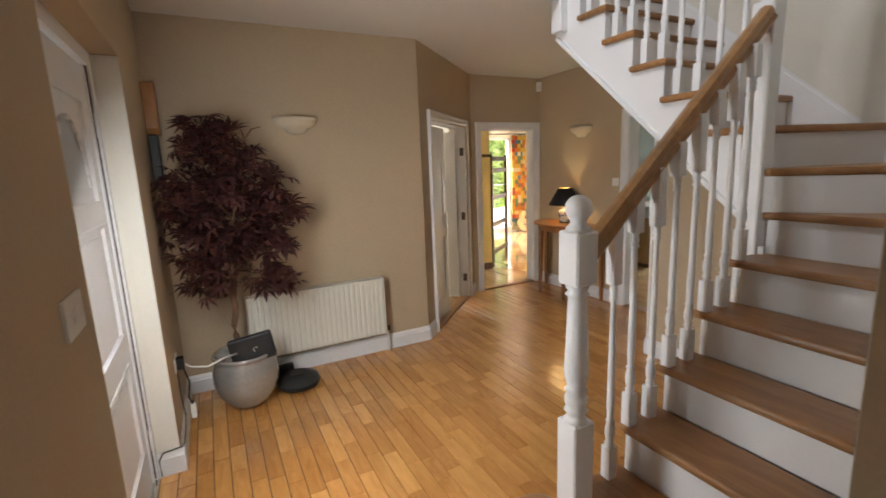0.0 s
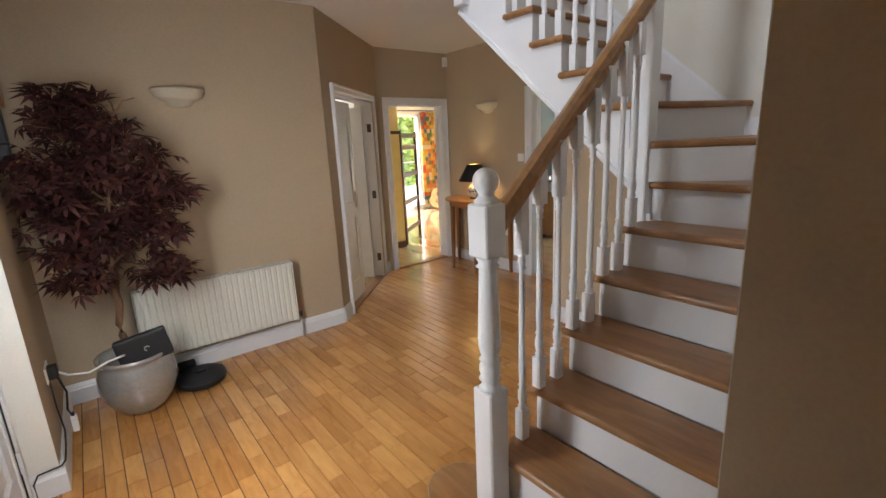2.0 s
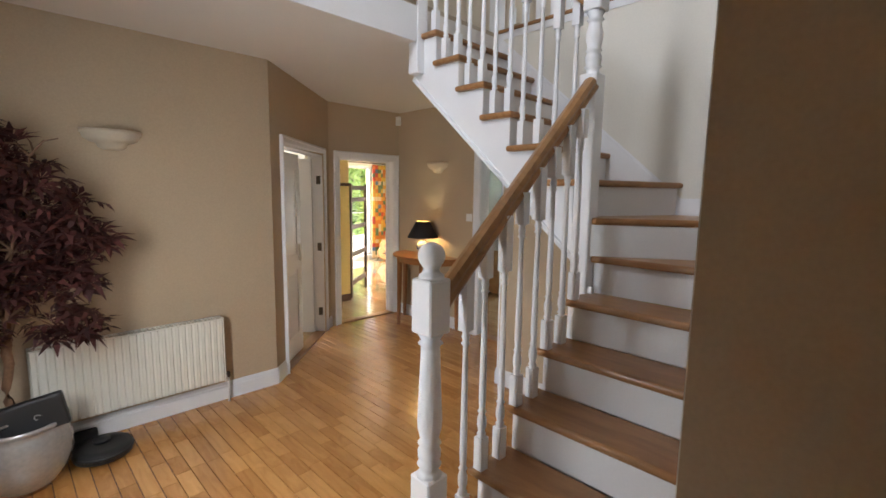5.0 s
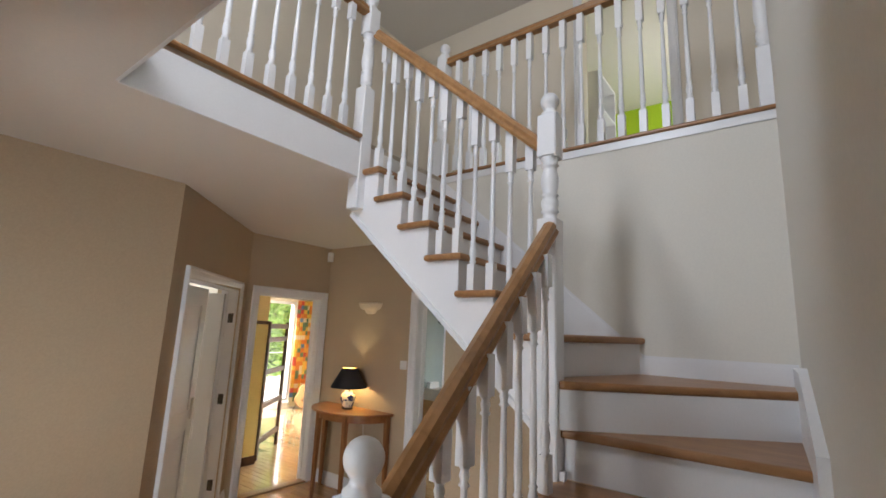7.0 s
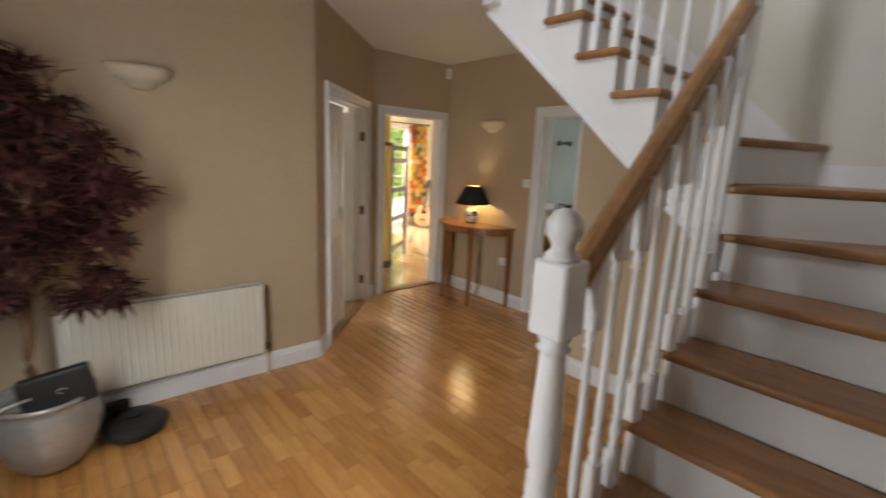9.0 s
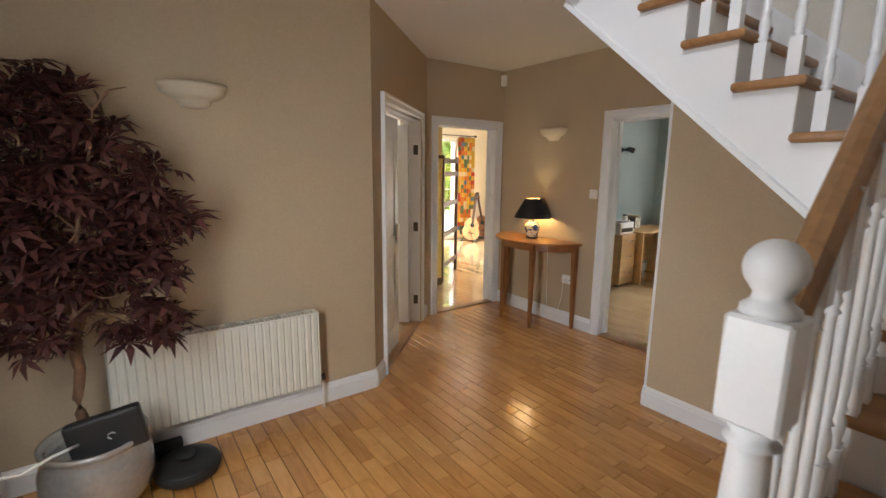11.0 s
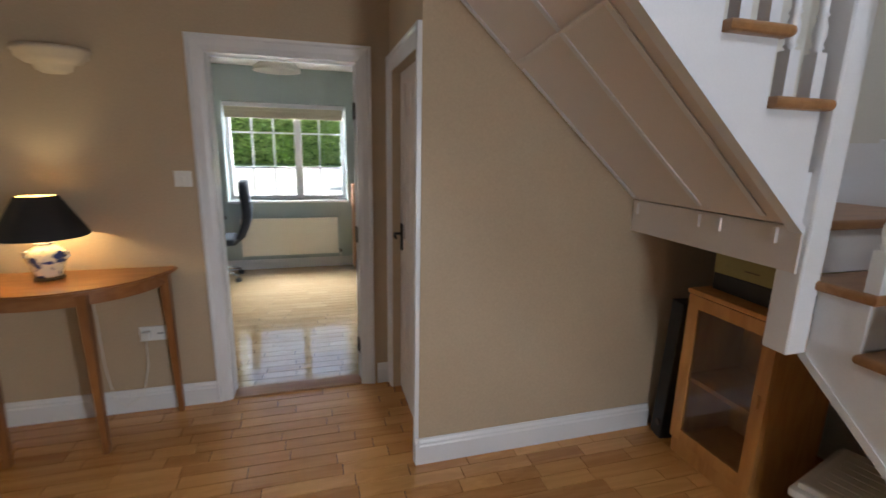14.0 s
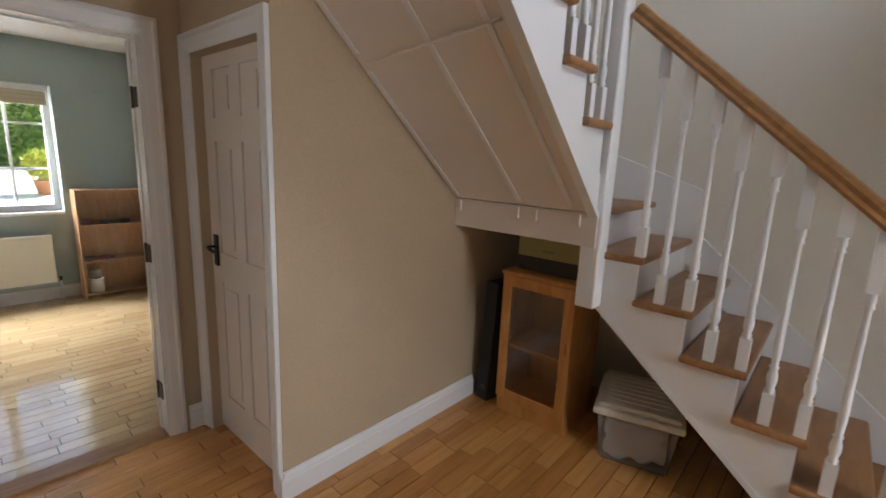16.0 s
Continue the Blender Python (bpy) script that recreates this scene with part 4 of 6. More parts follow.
me.from_pydata(verts, [], faces)
me.materials.append(M_LEAF)
crown = new("crown", me)
crown.parent = maple
tagged(crown, "crown of pointed burgundy maple leaves")

router = thing("internet_router", pose(-1.27, 3.67, 0.372, -4, -10, -8), "black plastic router box resting on the pot's soil", "router")
part("case", block(-0.14, 0.14, -0.03, 0.03, -0.035, 0.15, 0.02, 4), M_BLACK, router)
bm = bmesh.new()
tube(bm, [(0.02 + 0.016 * math.cos(a), -0.0305, 0.055 + 0.014 * math.sin(a)) for a in (0.4, 1.4, 2.4, 3.4, 4.4)], 0.0018, 5)
part("emblem", bm, M_SWITCH, router, "small pale emblem")
bm = bmesh.new()
tube(bm, [(-1.38, 3.66, 0.42), (-1.46, 3.60, 0.43), (-1.55, 3.56, 0.41), (-1.64, 3.56, 0.43), (-1.69, 3.57, 0.47)], 0.006, 6)
tagged(new("router_cable", finish("router_cable", bm, M_SWITCH)), "white cable running from the router to the wall", "cable")
bm = bmesh.new()
tube(bm, [(-1.685, 3.52, 0.47), (-1.66, 3.53, 0.35), (-1.675, 3.53, 0.25), (-1.66, 3.54, 0.19)], 0.005, 6)
tagged(new("power_cable", finish("power_cable", bm, M_BLACK)), "black power cable hanging beside the skirting", "cable")
part_end = thing("hanging_plug", pose(-1.66, 3.542, 0.155), "white plug hanging from a black cable beside the pot", "plug")
part("plug_body", block(-0.014, 0.014, -0.02, 0.02, -0.045, 0.045, 0.005), M_SWITCH, part_end)
part("cable_grip", block(-0.007, 0.007, -0.009, 0.009, 0.0455, 0.065, 0.003), M_BLACK, part_end)
bm = bmesh.new()
tube(bm, [(-1.82, 3.145, 0.01), (-1.822, 3.145, 0.10), (-1.80, 3.148, 0.139), (-1.75, 3.15, 0.143), (-1.712, 3.152, 0.145), (-1.698, 3.19, 0.145), (-1.699, 3.35, 0.146), (-1.70, 3.46, 0.17), (-1.712, 3.5, 0.30), (-1.714, 3.515, 0.44)], 0.004, 6)
tagged(new("skirting_cable", finish("skirting_cable", bm, M_BLACK)), "thin black cable laid along the top of the skirting", "cable")
ws = thing("wall_socket", pose(W, 3.55, 0.48, 0, 0, 90), "white double socket with a black adaptor plugged in", "socket")
part("plate", block(-0.073, 0.073, -0.009, 0.0, -0.043, 0.043, 0.003), M_SWITCH, ws)
part("adaptor", block(-0.06, 0.0, -0.05, -0.009, -0.03, 0.04, 0.006), M_BLACK, ws, "black plug adaptor")

vac = thing("robot_vacuum", pose(-0.98, 3.86, 0), "black round robot vacuum parked by the radiator", "vacuum cleaner")
bm = bmesh.new()
lathe(bm, [(0.12, 0.008), (0.148, 0.014), (0.152, 0.03), (0.152, 0.06), (0.145, 0.072), (0.10, 0.076), (0.001, 0.077)], 40)
part("body", bm, M_BLACK, vac)
bm = bmesh.new()
lathe(bm, [(0.153, 0.035), (0.157, 0.038), (0.157, 0.052), (0.153, 0.055)], 40)
part("bumper", bm, M_BLACK, vac)
bm = bmesh.new()
lathe(bm, [(0.045, 0.076), (0.047, 0.09), (0.044, 0.095), (0.001, 0.096)], 24, 0.0, 0.04)
part("sensor_turret", bm, M_BLACK, vac)
part("wheel", block(-0.11, -0.09, -0.03, 0.03, 0.0, 0.03, 0.008), M_BLACK, vac)
part("wheel", block(0.09, 0.11, -0.03, 0.03, 0.0, 0.03, 0.008), M_BLACK, vac)
dock = thing("charging_dock", pose(-1.05, 4.02, 0), "black charging dock of the robot vacuum", "charger")
part("base", block(-0.09, 0.09, -0.06, 0.05, 0, 0.015, 0.005), M_BLACK, dock)
part("tower", block(-0.07, 0.07, 0.0, 0.05, 0.015, 0.11, 0.015, 3), M_BLACK, dock)

clock = thing("wall_clock", pose(W, 4.0, 1.56, 0, 0, 90), "orange wooden wall clock case with a dark pendulum box", "clock")
bm = bmesh.new()
prism(bm, [(-0.07, 0.34), (-0.075, 0.62), (0.075, 0.62), (0.07, 0.34), (0.05, 0.30), (-0.05, 0.30)], -0.075, -0.001, "y")
rounded(bm, 0.006)
part("case", bm, wood("orange_pine_case", (0.42, 0.19, 0.06), (0.30, 0.12, 0.03), 0.4, (2, 2, 0.5)), clock)
part("pendulum_box", block(-0.05, 0.05, -0.055, -0.001, -0.02, 0.30, 0.006), M_BLACK, clock, "dark lower box")


# front door in its recess
solid("reveal_lining", boxes((W - 0.125, W - 0.0005, 3.1655, 3.1695, 0.137, 2.155)), M_CREAM, "cream painted side of the front door recess", "door reveal", "structure")
fd = thing("front_door", pose(W - 0.155, 3.165, 0, 0, 0, -90), "white panelled front door with glazing, closed in a deep recess", "door", kind="structure")
FW = 1.26
SX = 0.93                              # side of the glazed sidelight
part("frame_jamb", boxes((0.0, 0.05, -0.03, 0.045, 0, 2.16)), M_WHITE, fd)
part("frame_jamb", boxes((0.05, 0.068, -0.03, 0.028, 0, 2.10)), M_WHITE, fd)
part("frame_jamb", boxes((SX, SX + 0.06, -0.03, 0.045, 0, 2.16), (FW - 0.05, FW, -0.03, 0.045, 0, 2.16)), M_WHITE, fd)
part("frame_head", boxes((0.05, SX, -0.03, 0.045, 2.10, 2.16), (SX + 0.06, FW - 0.05, -0.03, 0.045, 2.10, 2.16)), M_WHITE, fd)
part("sill", block(0.068, SX, -0.04, 0.05, 0.0, 0.03, 0.004), M_CHROME, fd, "metal sill strip")
part("gasket", boxes((0.0505, 0.058, 0.028, 0.036, 0.03, 2.095)), M_BLACK, fd, "black rubber gasket")
part("gasket", boxes((0.0685, 0.075, 0.020, 0.0275, 0.03, 2.09)), M_BLACK, fd, "black rubber gasket")
a0, a1 = 0.076, SX - 0.006
bm = bmesh.new()
box(bm, a0, a0 + 0.025, -0.02, 0.033, 0.035, 2.085)
for x0, x1, z0, z1 in ((a0 + 0.025, a0 + 0.13, 0.035, 2.085), (a1 - 0.12, a1, 0.035, 2.085), (a0 + 0.13, a1 - 0.12, 0.035, 0.25), (a0 + 0.13, a1 - 0.12, 0.74, 0.86), (a0 + 0.13, a1 - 0.12, 1.40, 1.50), (a0 + 0.13, a1 - 0.12, 1.92, 2.085)):
    box(bm, x0, x1, -0.02, 0.026, z0, z1)
leaf = part("leaf", bm, M_WHITE, fd)
for z0, z1 in ((0.25, 0.74), (0.86, 1.40), (1.50, 1.92)):
    bm = block(a0 + 0.13, a1 - 0.12, -0.008, 0.012, z0, z1)
    if z0 < 1.45:
        box(bm, a0 + 0.19, a1 - 0.18, 0.012, 0.024, z0 + 0.05, z1 - 0.05)
        for x0, x1, y0, y1 in ((a0 + 0.13, a1 - 0.12, z0, z0 + 0.018), (a0 + 0.13, a1 - 0.12, z1 - 0.018, z1)):
            box(bm, x0, x1, 0.012, 0.032, y0, y1)
    part("panel", bm, M_WHITE, fd)
# half-round fanlight set in the top panel
bm = bmesh.new()
cx = (a0 + a1) / 2 + 0.005
arch = [(cx + 0.2 * math.cos(math.pi * i / 16), 1.56 + 0.27 * math.sin(math.pi * i / 16)) for i in range(17)]
prism(bm, arch, 0.0125, 0.02, "y")
pane = part("glass_pane", bm, glass("frosted_door_glass", (0.95, 0.97, 1), 0.3), fd, "frosted half-round glass pane")
pane.visible_shadow = False
for i in range(16):
    bm = bmesh.new()
    tube(bm, [(arch[i][0], 0.02, arch[i][1]), (arch[i + 1][0], 0.02, arch[i + 1][1])], 0.009, 6)
    part("bead", bm, M_WHITE, fd)
side_pane = part("glass_pane", boxes((SX + 0.06, FW - 0.05, 0.0, 0.008, 0.05, 2.10)), M_GLASS, fd, "clear glass sidelight")
side_pane.visible_shadow = False
part("sill", boxes((SX + 0.06, FW - 0.05, -0.03, 0.045, 0.0, 0.05)), M_WHITE, fd)
for z in (0.2, 1.78):
    part("hinge", block(0.046, 0.072, 0.036, 0.052, z, z + 0.11, 0.004), M_WHITE, fd)


# small fittings
def plate_switch(name, m, label, w=0.086, h=0.086, gangs=1):
    sw = thing(name, m, label, "switch")
    part("plate", block(-w / 2, w / 2, -0.009, 0.0, -h / 2, h / 2, 0.003), M_SWITCH, sw)
    for g in range(gangs):
        x = (g - (gangs - 1) / 2) * 0.03
        bm = block(x - 0.008, x + 0.008, -0.014, -0.009, -0.016, 0.016, 0.002)
        part("rocker", bm, M_SWITCH, sw)
    return sw


plate_switch("light_switch", pose(W, 1.72, 1.30, 0, 0, 90), "white double light switch on the tan wall", 0.146, 0.088, 2)
plate_switch("light_switch", pose(T, 4.005, 1.353, 0, 0, -90), "white single light switch beside the office doorway")
so = thing("wall_socket", pose(T, 4.235, 0.475, 0, 0, -90), "white double socket with a plug under the table", "socket")
part("plate", block(-0.073, 0.073, -0.009, 0, -0.043, 0.043, 0.003), M_SWITCH, so)
part("plug", block(-0.055, -0.012, -0.045, -0.009, -0.025, 0.022, 0.008, 3), M_SWITCH, so)
for x in (0.02, 0.032, 0.044):
    part("pin_hole", block(x - 0.003, x + 0.003, -0.0098, -0.009, -0.006, 0.004), M_BLACK, so)
bm = bmesh.new()
tube(bm, [(2.46, 4.27, 0.45), (2.45, 4.27, 0.3), (2.44, 4.31, 0.12), (2.45, 4.40, 0.06), (2.46, 4.46, 0.1), (2.47, 4.49, 0.3), (2.48, 4.5, 0.6), (2.481, 4.52, 0.85)], 0.003, 6)
tagged(new("lamp_cable", finish("lamp_cable", bm, M_SWITCH)), "thin white lamp cable looping under the table", "cable")
al = thing("alarm_sensor", pose(T - 0.045, V - 0.045, 2.535, 0, 0, -45), "small white alarm sensor in the ceiling corner", "alarm sensor")
part("case", block(-0.032, 0.032, -0.03, 0.02, -0.055, 0.055, 0.008, 3), M_SWITCH, al)
part("lens", block(-0.024, 0.024, -0.034, -0.03, -0.04, 0.01, 0.002), M_RAD, al)

# ---------------------------------------------------------------- under the stairs
M_PINE = wood("orange_pine", (0.66, 0.33, 0.10), (0.52, 0.23, 0.06), 0.38, (3, 3, 0.5), fine=6)


def glass_cabinet():
    cb = thing("display_cabinet", pose(0.972, 1.532, 0, 0, 0, 0.5), "orange pine cabinet with one glass door", "cabinet")
    w, d, h = 0.455, 0.36, 0.90
    part("plinth", block(0.0, w, -d, 0.004, 0.0, 0.09, 0.003), M_PINE, cb)
    part("side_panel", boxes((0.0, 0.02, -d, -0.002, 0.0905, h - 0.025)), M_PINE, cb)
    part("side_panel", boxes((w - 0.02, w, -d, -0.002, 0.0905, h - 0.025)), M_PINE, cb)
    part("back_panel", boxes((0.02, w - 0.02, -d, -d + 0.012, 0.0905, h - 0.025)), M_PINE, cb)
    part("shelf", boxes((0.02, w - 0.02, -d + 0.012, -0.004, 0.425, 0.447)), M_PINE, cb)
    bm = block(-0.012, w + 0.012, -d, 0.025, h - 0.0245, h, 0.006)
    part("top", bm, M_PINE, cb)
    door = part("door", boxes((0.0, 0.06, 0.0, 0.022, 0.094, h - 0.028)), M_PINE, cb)
    part("stile", boxes((w - 0.06, w, 0, 0.022, 0.094, h - 0.028)), M_PINE, door)
    part("rail", boxes((0.06, w - 0.06, 0, 0.022, 0.094, 0.155)), M_PINE, door)
    part("rail", boxes((0.06, w - 0.06, 0, 0.022, h - 0.09, h - 0.028)), M_PINE, door)
    part("glass_pane", boxes((0.06, w - 0.06, 0.008, 0.012, 0.155, h - 0.09)), glass("cabinet_glass", (0.93, 0.93, 0.91), 0.0), door, "clear glass pane")
    part("pull", block(0.022, 0.036, 0.022, 0.038, 0.50, 0.56, 0.004), M_PINE, door)


glass_cabinet()
bx = thing("dark_box", pose(1.2, 1.33, 0.901, 0, 0, -2), "flat dark box lying on the cabinet", "box")
part("carton", block(-0.2, 0.2, -0.13, 0.13, 0, 0.085, 0.005), material("dark_card", (0.05, 0.045, 0.04), 0.6), bx)
bx = thing("green_box", pose(1.19, 1.34, 0.9865, 0, 0, 1), "pale olive cardboard box on top of the dark box", "box")
part("carton", block(-0.19, 0.21, -0.13, 0.12, 0, 0.115, 0.004), material("olive_card", (0.42, 0.38, 0.16), 0.7, var=0.08), bx)
part("print_bar", block(-0.02, 0.05, 0.1201, 0.121, 0.04, 0.046), material("brown_print", (0.2, 0.15, 0.08), 0.7), bx)
pn = thing("folded_panel", pose(1.565, 1.53, 0, 0, -3, -8), "tall folded black panel leaning against the wall", "panel")
part("board", block(-0.055, 0.035, -0.42, 0.0, 0.0, 0.80, 0.006), M_BLACK, pn)
part("board", block(0.038, 0.06, -0.40, -0.02, 0.01, 0.78, 0.006), M_BLACK, pn)
bm = bmesh.new()
lathe(bm, [(0.018, -0.004), (0.02, 0.0), (0.018, 0.004)], 16)
bmesh.ops.rotate(bm, verts=bm.verts[:], matrix=Matrix.Rotation(radians(90), 3, "X"))
bmesh.ops.translate(bm, verts=bm.verts[:], vec=(-0.02, 0.002, 0.09))
part("wheel", bm, M_DARK, pn)

M_TUB = glass("clear_tub_plastic", (0.97, 0.97, 0.97), 0.06)
M_TUB.node_tree.nodes["Principled BSDF"].inputs["Transmission Weight"].default_value = 0.93
M_LID = material("white_lid_plastic", (0.74, 0.72, 0.66), 0.4, var=0.03, bump=0.02)
M_CLOTH = material("white_cloth", (0.72, 0.72, 0.72), 0.9, var=0.12, big=12, small=60, bump=0.4)
tub = thing("storage_tub", pose(0.585, 1.542, 0, 0, 0, 15), "clear plastic storage tub with a white lid, full of linen", "storage box")
bm = bmesh.new()
w0, w1 = 0.165, 0.195
vs = []
for z, w, d0, d1 in ((0.0, w0, -0.40, -0.02), (0.27, w1, -0.42, 0.0)):
    vs.append([bm.verts.new(p) for p in ((-w, d0, z), (w, d0, z), (w, d1, z), (-w, d1, z))])
for i in range(4):
    bm.faces.new((vs[0][i], vs[0][(i + 1) % 4], vs[1][(i + 1) % 4], vs[1][i]))
bm.faces.new(vs[0][::-1])
bmesh.ops.bevel(bm, geom=[e for e in bm.edges], offset=0.012, segments=2, affect="EDGES")
bmesh.ops.solidify(bm, geom=bm.faces[:], thickness=0.003)
t_body = part("tub", bm, M_TUB, tub)
t_body.visible_shadow = False
bm = bmesh.new()
box(bm, -0.215, 0.215, -0.44, 0.018, 0.268, 0.305)
rounded(bm, 0.012, 2)
lid = part("lid", bm, M_LID, tub, "white plastic lid")
bm = bmesh.new()
box(bm, -0.195, 0.195, -0.42, 0.0, 0.3055, 0.335)
rounded(bm, 0.013, 2)
for i in range(7):
    box(bm, -0.15, 0.15, -0.385 + i * 0.05, -0.36 + i * 0.05, 0.335, 0.339)
part("lid_ribs", bm, M_LID, lid)
bm = bmesh.new()
bmesh.ops.create_icosphere(bm, subdivisions=4, radius=1)
for v in bm.verts:
    d = 0.8 + 0.35 * noise.noise(v.co * 2.2) + 0.16 * noise.noise(v.co * 6)
    v.co = Vector((max(-0.152, min(0.152, v.co.x * 0.24 * d)), -0.21 + max(-0.18, min(0.175, v.co.y * 0.3 * d)), max(0.012, min(0.25, 0.125 + v.co.z * 0.2 * d))))
for f in bm.faces:
    f.smooth = True
part("linen", bm, M_CLOTH, tub, "crumpled white linen")

# ---------------------------------------------------------------- rooms beyond: shells
M_TEAL = material("grey_teal_paint", (0.40, 0.475, 0.47), 0.75, var=0.04, big=0.8, small=90, bump=0.05)
M_LIV = material("warm_cream_paint", (0.76, 0.70, 0.57), 0.75, var=0.04, big=0.8, small=90, bump=0.05)
OX, OH = 5.68, 2.43
wall("wall_office_east", (OX, 5.2), (OX, 0.9), -0.3, 0, OH + 0.05, M_TEAL, "grey-teal office wall with a white window", [(5.2 - 4.32, 5.2 - 2.91, 0.865, 2.033)])
wall("wall_office_north", (T + 0.15, 5.2), (OX, 5.2), -0.07, 0, OH + 0.05, M_TEAL, "grey-teal office wall behind the desk")
wall("wall_office_south", (OX, 2.2), (T + 0.15, 2.2), -0.1, 0, OH + 0.05, M_TEAL, "grey-teal office wall behind the bookcase")
wall("wall_office_west", (T + 0.151, 2.2), (T + 0.151, 3.0), -0.01, 0, OH, M_TEAL, "grey-teal office wall beside the door")
solid("ceiling_office", boxes((T + 0.15, OX + 0.3, 0.9, 5.2, OH, OH + 0.05)), M_CEIL, "white office ceiling", "ceiling", "structure")
LN = 9.35
wall("wall_living_north", (0.9, LN), (6.3, LN), -0.3, 0, 2.6, M_LIV, "warm cream wall with a tall window", [(2.6, 4.15, 0.12, 2.2)])
wall("wall_living_east", (6.05, LN), (6.05, V), -0.3, 0, 2.6, M_LIV, "warm cream living room wall with a side window", [(1.2, 3.6, 0.3, 2.15)])
wall("wall_living_west", (1.3, V + 0.16), (1.3, LN), -0.1, 0, 2.6, M_LIV, "warm cream living room wall")
wall("wall_living_south", (6.05, V + 0.152), (1.3, V + 0.152), -0.001, 0, 2.6, M_LIV, "warm cream living room wall", [(3.63, 4.465, 0, DH)])
solid("ceiling_living", boxes((1.2, 6.3, V + 0.15, 9.5, 2.55, 2.6)), M_CEIL, "white living room ceiling", "ceiling", "structure")
# opening added out of view, where the fill lamp of this room hangs
wall("wall_sitting_north", (-1.9, 7.0), (1.2, 7.0), -0.1, 0, 2.6, M_LIV, "cream wall of the room beyond", [(1.5, 2.7, 0.9, 2.1)])
wall("wall_sitting_west", (-1.8, R + 0.16), (-1.8, 7.0), -0.1, 0, 2.6, M_LIV, "cream wall of the room beyond")
wall("wall_sitting_east", (1.195, 7.0), (1.195, V + 0.08), -0.1, 0, 2.6, M_LIV, "cream wall of the room beyond")
bm = bmesh.new()
prism(bm, [(-1.9, R + 0.16), (0.24, R + 0.16), (1.3, V + 0.16), (1.3, 7.1), (-1.9, 7.1)], 2.55, 2.6)
solid("ceiling_sitting", bm, M_CEIL, "white ceiling of the room beyond", "ceiling", "structure")

# outdoors
M_GROUND = material("pale_gravel", (0.74, 0.72, 0.67), 0.9, var=0.15, big=2, small=60, bump=0.2)
bm = bmesh.new()
xs = [-80, -20, 6.5, 9, 14, 19, 24, 60, 120]
zs = [-0.2, -0.2, -0.2, -0.05, 0.3, 0.6, 0.7, 0.7, 0.7]
cols = [[bm.verts.new((x, y, z)) for x, z in zip(xs, zs)] for y in (-90, -10, 20, 90)]
for r0, r1 in zip(cols, cols[1:]):
    for i in range(len(xs) - 1):
        bm.faces.new((r0[i], r0[i + 1], r1[i + 1], r1[i]))
solid("ground", bm, M_GROUND, "pale gravel drive around the house", "ground", "structure")
M_LAWN = material("lawn_grass", (0.10, 0.17, 0.035), 0.9, var=0.3, big=3, small=80, bump=0.4)
solid("lawn_strip", block(20.2, 21.6, -20, 30, 0.55, 0.68), M_LAWN, "strip of lawn at the foot of the hedge", "grass", "structure")

M_HEDGE = material("conifer_hedge_leaf", (0.075, 0.15, 0.022), 0.6, var=0.4, big=1.2, small=9, bump=0.2)
hn = M_HEDGE.node_tree
hg, hm = hn.nodes.new("ShaderNodeNewGeometry"), hn.nodes.new("ShaderNodeMix")
hm.data_type = "RGBA"
hm.inputs["A"].default_value, hm.inputs["B"].default_value = (0.24, 0.38, 0.09, 1), (0.48, 0.64, 0.2, 1)
hn.links.new(hg.outputs["Random Per Island"], hm.inputs["Factor"])
hn.links.new(hm.outputs["Result"], hn.nodes["Principled BSDF"].inputs["Base Color"])
htr, hms = hn.nodes.new("ShaderNodeBsdfTranslucent"), hn.nodes.new("ShaderNodeMixShader")
hms.inputs[0].default_value = 0.5
hn.links.new(hm.outputs["Result"], htr.inputs["Color"])
hn.links.new(hn.nodes["Principled BSDF"].outputs[0], hms.inputs[1])
hn.links.new(htr.outputs[0], hms.inputs[2])
hn.links.new(hms.outputs[0], hn.nodes["Material Output"].inputs["Surface"])


def hedge(name, origin, along, ln, h, n, seed, label, size=(0.14, 0.3)):
    """A hedge's leafy face: many small tilted sprays over an uneven core, darkened for inner shade."""
    r = random.Random(seed)
    along = Vector(along)
    out = Vector((along.y, -along.x, 0))
    hd = thing(name, Matrix.Translation(origin), label, "hedge", kind="stuff")
    verts, faces = [], []
    for _ in range(n):
        s, z = r.uniform(0, ln), r.uniform(0.0, h)
        bulge = 0.35 * noise.noise(Vector((s * 0.7, z * 0.9, seed))) + 0.12 * noise.noise(Vector((s * 2.5, z * 2.5, seed)))
        at = along * s + Vector((0, 0, z)) + out * (bulge + r.uniform(0, 0.12))
        q = Euler((r.uniform(-1.2, 1.2), r.uniform(-1.2, 1.2), r.uniform(0, 6.28))).to_quaternion()
        k = r.uniform(*size)
        i = len(verts)
        for p in ((0, 0, 0), (0.22 * k, 0.45 * k, 0.05 * k), (0, k, 0), (-0.22 * k, 0.45 * k, 0.05 * k)):
            verts.append(tuple(at + q @ Vector(p)))
        faces.append((i, i + 1, i + 2, i + 3))
    me = bpy.data.meshes.new("foliage")
    me.from_pydata(verts, [], faces)
    me.materials.append(M_HEDGE)
    ob = new("foliage", me)
    ob.parent = hd
    # filler slab whose darker green stands for the shade between the sprays
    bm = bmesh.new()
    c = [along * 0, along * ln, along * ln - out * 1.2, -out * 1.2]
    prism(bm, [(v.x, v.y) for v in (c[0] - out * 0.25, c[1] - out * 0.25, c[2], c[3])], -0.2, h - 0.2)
    part("core", bm, material("shade_toned_hedge_core", (0.11, 0.18, 0.05), 0.9, var=0.3), hd)
    return hd


